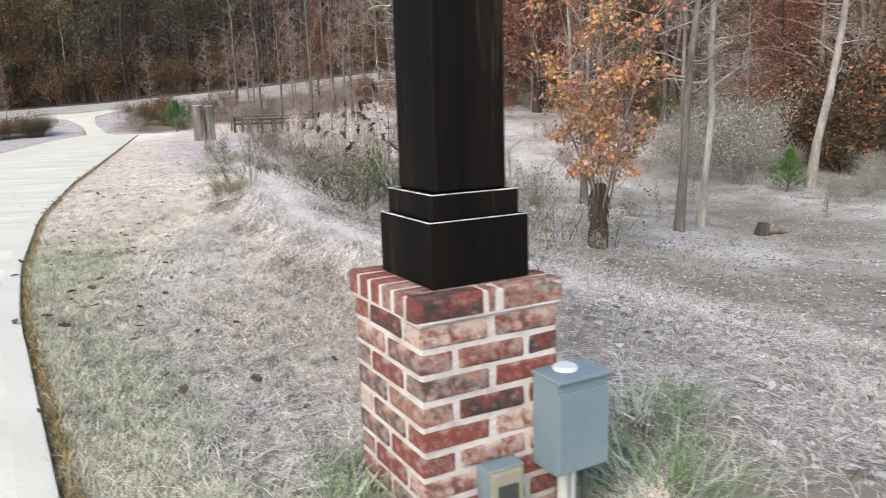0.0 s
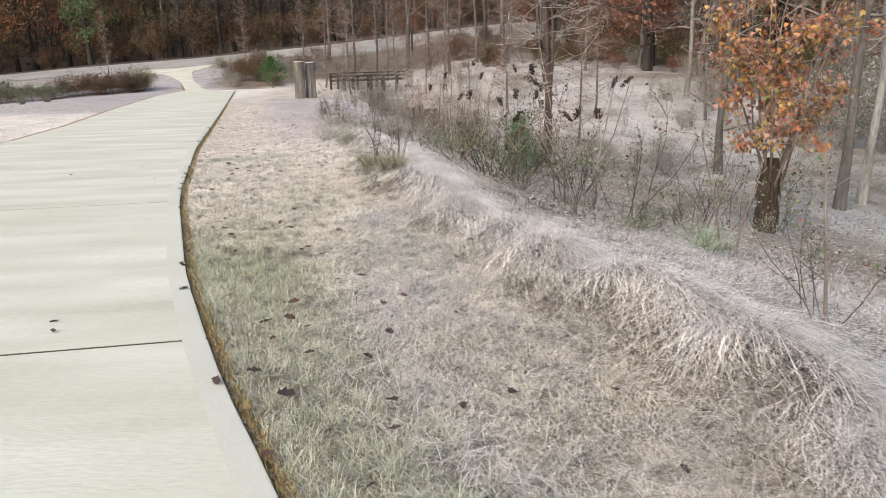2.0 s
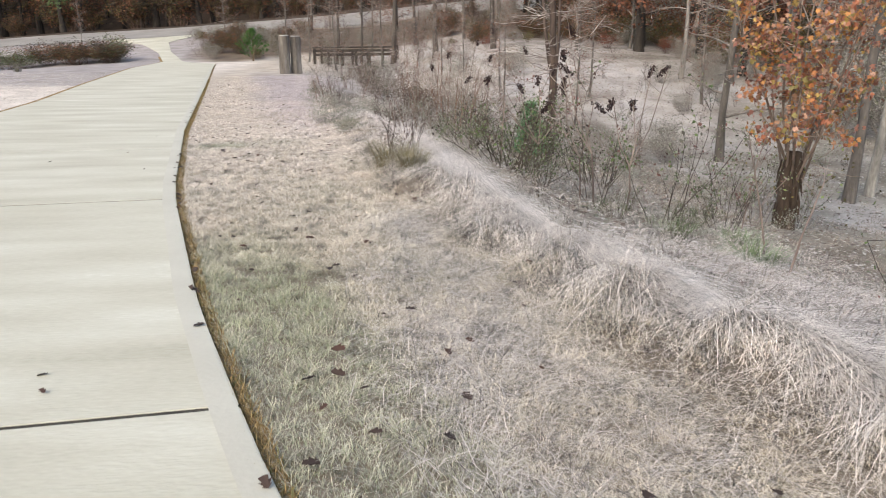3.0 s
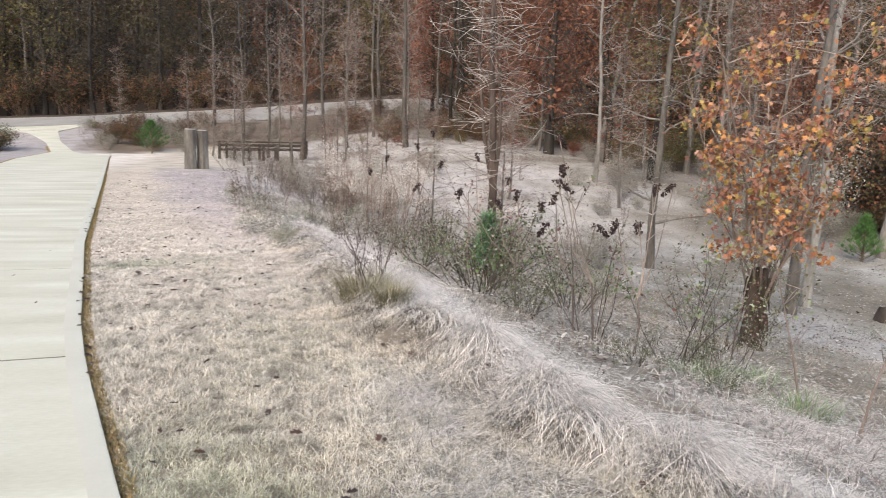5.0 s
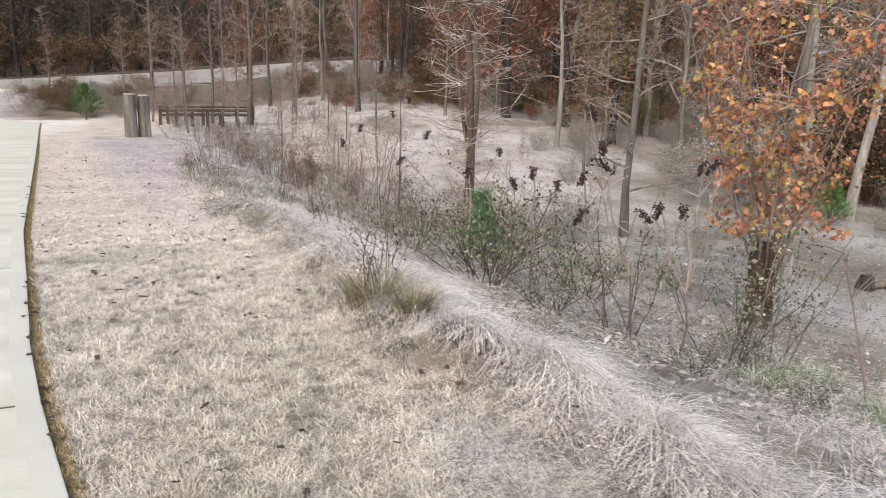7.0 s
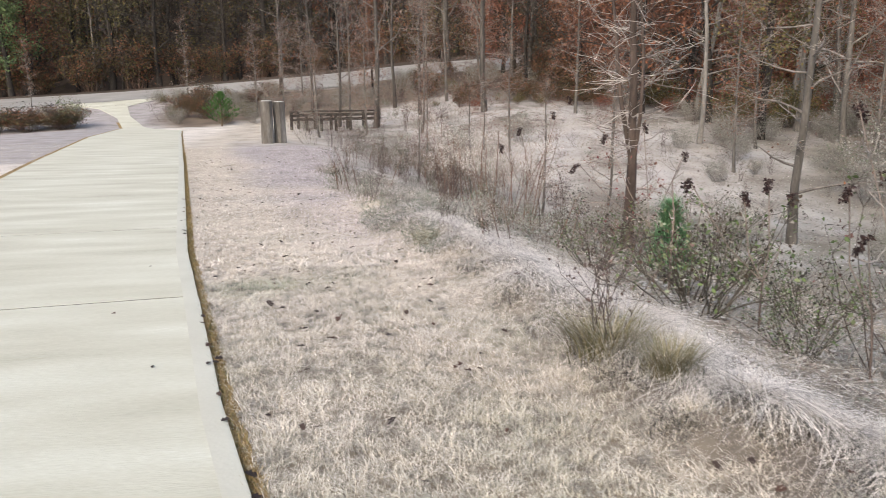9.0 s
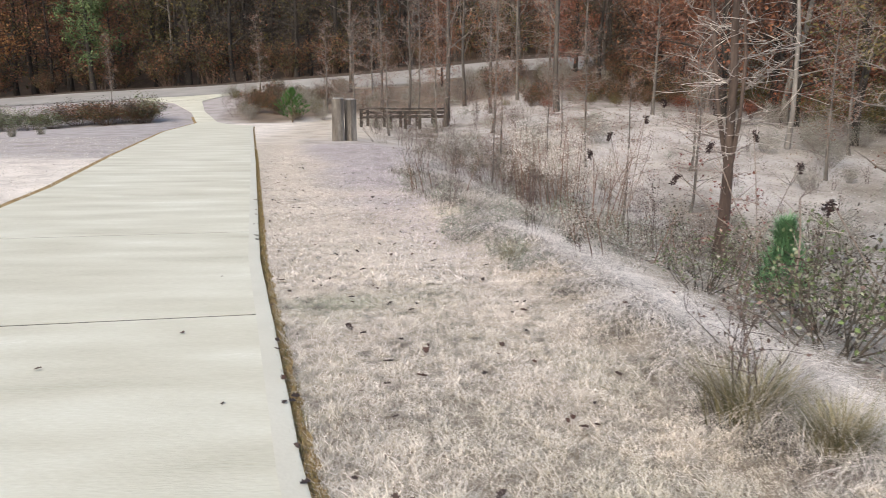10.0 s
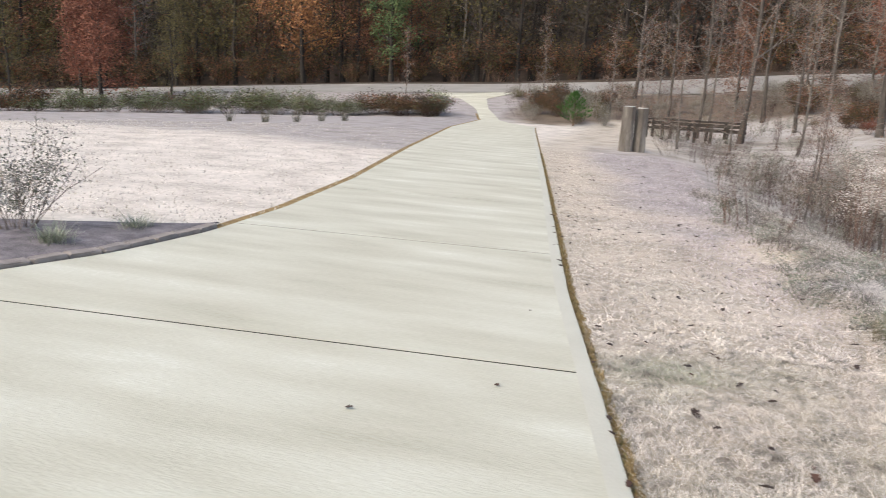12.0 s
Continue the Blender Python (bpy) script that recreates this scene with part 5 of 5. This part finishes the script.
for x, y in ((-17.0, 31.8), (-16.6, 33.2), (-16.1, 34.4), (-19.5, 31)):
    copy_thing(t2, pose(x, y, float(land(x, y)), 0, 0, x * 77))

# ---- fallen leaves that can be told apart ----
OAK = np.array([(0, 0, 0), (0.3, 0.15, 0.12), (0.16, 0.3, 0.02), (0.42, 0.5, 0.16), (0.2, 0.6, 0.02), (0.3, 0.85, 0.14), (0, 1.05, 0.05), (-0.3, 0.85, 0.2), (-0.2, 0.6, 0.03), (-0.42, 0.5, 0.22), (-0.16, 0.3, 0.02), (-0.3, 0.15, 0.1)])
rng = np.random.default_rng(81)
LEAFCOL = [(0.08, 0.042, 0.03), (0.06, 0.038, 0.03), (0.12, 0.05, 0.035), (0.045, 0.03, 0.026)]
leaf_meshes = [mesh_np("fallen_leaf", *leaves(np.zeros((1, 3)), np.array([0.11]), pick(rng, 1, LEAFCOL), rng, OAK, flat=0.75)) for _ in range(8)]
for me in leaf_meshes:
    me.materials.append(M_LEAF)


def fallen(x, y, z, sc=1.0, where="frosted grass"):
    ob = tagged(new("fallen_leaf", leaf_meshes[rng.integers(0, 8)]), "curled dark brown leaf lying on the " + where, "leaf", "fallen leaves")
    ob.matrix_basis = pose(x, y, z, 0, 0, rng.uniform(0, 360)) @ Matrix.Scale(sc, 4)


for x, y in ((-1.55, 2.84), (-1.72, 4.52), (-1.46, 1.82), (-1.1, 1.78), (-2.5, 7.84), (-2.96, 8.41), (-2.73, 7.73), (-2.51, 7.5), (-0.75, 0.9), (-0.55, 1.3)):
    fallen(x, y, float(land(x, y)) + 0.045, 0.55)
for q in range(290):
    y = 1.0 + 21 * rng.random() ** 0.9
    x = float(edge_r(y)) + 0.12 + rng.random() ** 1.2 * 2.0
    fallen(x, y, float(land(x, y)) + 0.035, rng.uniform(0.2, 0.5))
for x, y in ((-3.45, 7.27), (-4.5, 7.75), (-3.97, 9.73), (-3.92, 8.32), (-2.55, 2.74), (-2.5, 2.58)):
    fallen(x, y, 0.008, rng.uniform(0.22, 0.36), "pale concrete")
for q in range(30):
    y = rng.uniform(0.5, 14)
    fallen(float(edge_r(y)) + rng.normal(0.0, 0.02), y, 0.01, rng.uniform(0.3, 0.5), "driveway's edge")

# ---- grass ----
rng = np.random.default_rng(91)


def scatter(n, y0, y1, lo, hi, power=1.0):
    """Roots between two lines x = lo(y) and x = hi(y)."""
    y = y0 + (y1 - y0) * rng.random(n) ** power
    a, b = lo(y), hi(y)
    x = a + (b - a) * rng.random(n)
    return np.stack([x, y, land(x, y) - 0.005], 1)


def patch(v, scale, seed):
    return np.array([noise.noise((a * scale, b * scale, seed)) for a, b in v[:, :2]])


def ridge(y):
    return np.interp(y, RIDGE_Y, RIDGE_X)


TAN, GREENGRASS, PALE = np.array((0.47, 0.385, 0.27)), np.array((0.22, 0.29, 0.11)), np.array((0.97, 0.89, 0.78))


def lawn_blades(root, hmin, hmax, w, green, frost=0.4):
    n = len(root)
    g = np.clip(green + 0.5 * patch(root, 1.4, 3.0), 0, 1)[:, None] * rng.uniform(0.55, 1, (n, 1))
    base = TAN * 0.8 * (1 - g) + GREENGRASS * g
    f = np.clip(frost + rng.uniform(0.15, 0.9, (n, 1)) + 0.35 * patch(root, 0.7, 5.0)[:, None], 0.05, 1)
    tip = base * (1 - f) + PALE * f * (1 - 0.4 * g)
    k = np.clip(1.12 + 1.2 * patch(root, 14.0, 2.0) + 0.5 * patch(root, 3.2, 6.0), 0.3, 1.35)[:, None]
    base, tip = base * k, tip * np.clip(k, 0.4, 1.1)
    # blade feet darkened: shade low in the turf painted into the tint
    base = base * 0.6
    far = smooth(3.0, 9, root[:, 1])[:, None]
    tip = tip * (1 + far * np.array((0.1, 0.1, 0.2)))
    tall = np.clip(1 + 0.8 * patch(root, 7.0, 12.0), 0.5, 1.6)
    return blades(root, tall * rng.uniform(hmin, hmax, n), rng.uniform(0, 6.28, n), rng.uniform(0.3, 1.7, n), rng.uniform(0.0, 0.8, n), rng.uniform(0.6, 1.7, n) * w, 2, base, tip, rng.normal(0, 0.35, n))


def bank_x(y):
    return np.interp(y, BANK_Y, BANK_X) + 0.06 * np.sin(3.7 * y) + 0.04 * np.sin(8.1 * y)


r1 = scatter(385000, -2.0, 9.5, lambda y: edge_r(y) + 0.04, lambda y: bank_x(y) - 0.1)
off = r1[:, 0] - edge_r(r1[:, 1])
near_green = smooth(5.6, 2.2, r1[:, 1]) * smooth(0.85, 0.4, off) * 1.7 + 0.1 + 0.9 * np.exp(-(((r1[:, 0] + 3.05) / 0.3) ** 2) - ((r1[:, 1] - 9.0) / 0.25) ** 2)
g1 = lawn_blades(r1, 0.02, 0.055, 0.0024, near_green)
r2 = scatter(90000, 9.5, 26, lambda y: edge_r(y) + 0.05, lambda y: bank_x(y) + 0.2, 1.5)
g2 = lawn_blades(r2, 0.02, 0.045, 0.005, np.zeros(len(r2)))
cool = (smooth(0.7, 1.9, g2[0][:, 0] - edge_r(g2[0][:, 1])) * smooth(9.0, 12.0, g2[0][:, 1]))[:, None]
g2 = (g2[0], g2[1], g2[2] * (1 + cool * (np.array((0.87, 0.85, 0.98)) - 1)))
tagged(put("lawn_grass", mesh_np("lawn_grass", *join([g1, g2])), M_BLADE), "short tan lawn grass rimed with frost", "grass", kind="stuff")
r3 = scatter(40000, 11, 30, lambda y: edge_l(y) - 14, lambda y: edge_l(y) - 0.06, 1.5)
tagged(put("lawn_grass", mesh_np("lawn_grass", *lawn_blades(r3, 0.025, 0.06, 0.009, np.zeros(len(r3)), 0.45)), M_BLADE), "pale frosted lawn across the driveway", "grass", kind="stuff")
# golden dead blades in the turf edge
r4 = scatter(16000, -1.5, 24, lambda y: edge_r(y) + 0.0, lambda y: edge_r(y) + 0.06, 1.3)
n = len(r4)
c4 = pick(rng, n, [(0.31, 0.205, 0.085), (0.19, 0.125, 0.055), (0.42, 0.3, 0.14), (0.18, 0.165, 0.065)])
r4[:, 2] += 0.01
e4 = blades(r4, rng.uniform(0.015, 0.045, n), rng.uniform(0, 6.28, n), rng.uniform(0.3, 1.2, n), rng.uniform(0, 0.4, n), np.full(n, 0.005), 1, c4 * 0.6, c4)
tagged(put("dead_grass_edge", mesh_np("dead_grass_edge", *e4), M_BLADE), "golden-brown dead grass along the driveway's edge", "grass", kind="stuff")


# long drooping grass of the bank, in clumps
def long_grass(clumps_at, per, hmin, hmax, pale, dirn, spread, root_tone=0.45, segs=3, wide=(0.003, 0.0068), swing=1.0, droop=(0.55, 1.0), bend=(0.5, 1.1), dark=0.36, lift=1.0, fade=1.0, grey=0.0):
    n = len(clumps_at) * per
    ctr = np.repeat(clumps_at, per, axis=0)
    root = ctr + np.concatenate([rng.normal(0, spread, (n, 2)), np.zeros((n, 1))], 1)
    keep = np.hypot(root[:, 0] - 0.15, root[:, 1] - 0.27) > 0.42
    root[~keep, 1] += 1.2
    root[:, 2] = land(root[:, 0], root[:, 1]) + bumps(root[:, 0], root[:, 1])[1] - 0.01
    az = dirn + np.repeat(rng.normal(0, swing, len(clumps_at)), per) + rng.normal(0, 0.75, n)
    k = np.clip(np.repeat(rng.uniform(0.1, 0.9, len(clumps_at)), per) + rng.normal(0, 0.2, n), 0, 1)[:, None]
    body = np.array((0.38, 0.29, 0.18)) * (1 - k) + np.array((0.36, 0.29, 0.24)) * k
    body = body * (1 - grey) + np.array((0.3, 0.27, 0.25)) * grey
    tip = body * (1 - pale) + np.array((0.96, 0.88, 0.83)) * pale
    # dark blades and root_tone: shaded gaps between strands put into the tint
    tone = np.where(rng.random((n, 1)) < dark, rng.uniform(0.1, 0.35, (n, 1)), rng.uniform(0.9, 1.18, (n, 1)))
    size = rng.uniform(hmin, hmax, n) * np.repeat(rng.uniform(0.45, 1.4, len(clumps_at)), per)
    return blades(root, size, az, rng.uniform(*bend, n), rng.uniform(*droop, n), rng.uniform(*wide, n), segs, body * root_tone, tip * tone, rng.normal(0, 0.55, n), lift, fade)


def hump(n, y0, y1, a, b):
    return scatter(n, y0, y1, lambda y: bank_x(y) + a, lambda y: bank_x(y) + b)


parts = [
    # tall crest nodding to the swale, short face towards the lawn tinted dark as its shaded inside, and single bright
    # arching blades
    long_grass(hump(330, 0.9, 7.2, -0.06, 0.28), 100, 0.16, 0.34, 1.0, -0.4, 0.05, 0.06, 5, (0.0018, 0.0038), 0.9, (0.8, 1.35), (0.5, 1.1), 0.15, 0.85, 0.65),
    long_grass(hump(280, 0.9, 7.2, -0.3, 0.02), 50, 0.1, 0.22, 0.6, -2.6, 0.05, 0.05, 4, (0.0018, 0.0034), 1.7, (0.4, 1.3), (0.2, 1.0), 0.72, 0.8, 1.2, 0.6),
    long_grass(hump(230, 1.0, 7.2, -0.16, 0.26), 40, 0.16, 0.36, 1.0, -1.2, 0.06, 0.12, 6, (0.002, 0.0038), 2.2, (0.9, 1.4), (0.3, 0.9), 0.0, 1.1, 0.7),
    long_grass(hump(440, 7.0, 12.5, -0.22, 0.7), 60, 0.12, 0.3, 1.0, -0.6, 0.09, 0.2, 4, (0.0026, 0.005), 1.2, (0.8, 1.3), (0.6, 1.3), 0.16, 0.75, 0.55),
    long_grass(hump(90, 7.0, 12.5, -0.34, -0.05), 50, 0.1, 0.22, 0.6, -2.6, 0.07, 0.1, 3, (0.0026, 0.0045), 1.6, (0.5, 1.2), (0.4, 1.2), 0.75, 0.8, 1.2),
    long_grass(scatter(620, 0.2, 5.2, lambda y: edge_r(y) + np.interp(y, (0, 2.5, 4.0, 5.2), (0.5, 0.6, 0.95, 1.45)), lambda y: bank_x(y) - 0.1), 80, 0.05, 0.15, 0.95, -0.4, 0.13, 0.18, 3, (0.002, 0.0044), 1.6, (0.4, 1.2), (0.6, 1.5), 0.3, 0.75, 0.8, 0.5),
    long_grass(scatter(140, 12, 18, lambda y: bank_x(y) - 0.1, lambda y: bank_x(y) + 1.2), 40, 0.2, 0.42, 0.85, -0.6, 0.12, 0.35, 3),
]
tagged(put("bank_grass", mesh_np("bank_grass", *join(parts)), M_BLADE), "long drooping frosted grass along the bank", "grass", kind="stuff")
swale = scatter(1400, 0.5, 17, lambda y: ridge(y) + 0.4, lambda y: ridge(y) + 7.5)
swale2 = scatter(700, -4, 8, lambda y: ridge(y) + 0.1, lambda y: ridge(y) + 6 - 2 * smooth(2, 8, y))
near_frost = scatter(520, 0.2, 5.5, lambda y: np.maximum(ridge(y), 0.55), lambda y: ridge(y) + 3.2)
sw = [long_grass(near_frost, 54, 0.08, 0.24, 1.0, -0.3, 0.12, 0.3, 4, (0.002, 0.0042), 1.6, (0.6, 1.35), (0.6, 1.4), 0.22, 0.8, 0.7, 0.3), long_grass(swale, 24, 0.08, 0.26, 0.55, -0.6, 0.17), long_grass(swale2, 40, 0.1, 0.28, 0.9, -0.6, 0.14, swing=1.3, grey=0.5, droop=(0.6, 1.3))]
tagged(put("swale_grass", mesh_np("swale_grass", *join(sw)), M_BLADE), "sparse frosted grass and weeds of the swale", "grass", kind="stuff")
far_tufts = scatter(1500, 9, 44, lambda y: ridge(y) + 2.5, lambda y: ridge(y) + 8 + 0.45 * y)
ft = long_grass(far_tufts, 12, 0.1, 0.34, 0.55, -0.6, 0.16)
tagged(put("clearing_grass", mesh_np("clearing_grass", *ft), M_BLADE), "tussocks of dead frosted grass in the clearing", "grass", kind="stuff")
# leaf litter over the swale and the wood's floor
n = 95000
lx = 26 * rng.random(n) ** 1.25
ly = -4 + 38 * rng.random(n) ** 1.5
keep = lx > ridge(ly) + 0.9
lx, ly = lx[keep], ly[keep]
at = np.stack([lx, ly, land(lx, ly) + bumps(lx, ly)[1] + 0.012], 1)
lit = leaves(at, rng.uniform(0.035, 0.085, len(at)), pick(rng, len(at), [(0.2, 0.15, 0.125), (0.24, 0.2, 0.17), (0.34, 0.31, 0.28), (0.12, 0.09, 0.075), (0.5, 0.47, 0.45), (0.38, 0.36, 0.34), (0.16, 0.17, 0.12)]), rng, flat=0.88)
tagged(put("leaf_litter", mesh_np("leaf_litter", *lit), M_LEAF), "frosted fallen leaves littering the swale", "leaf litter", kind="stuff")
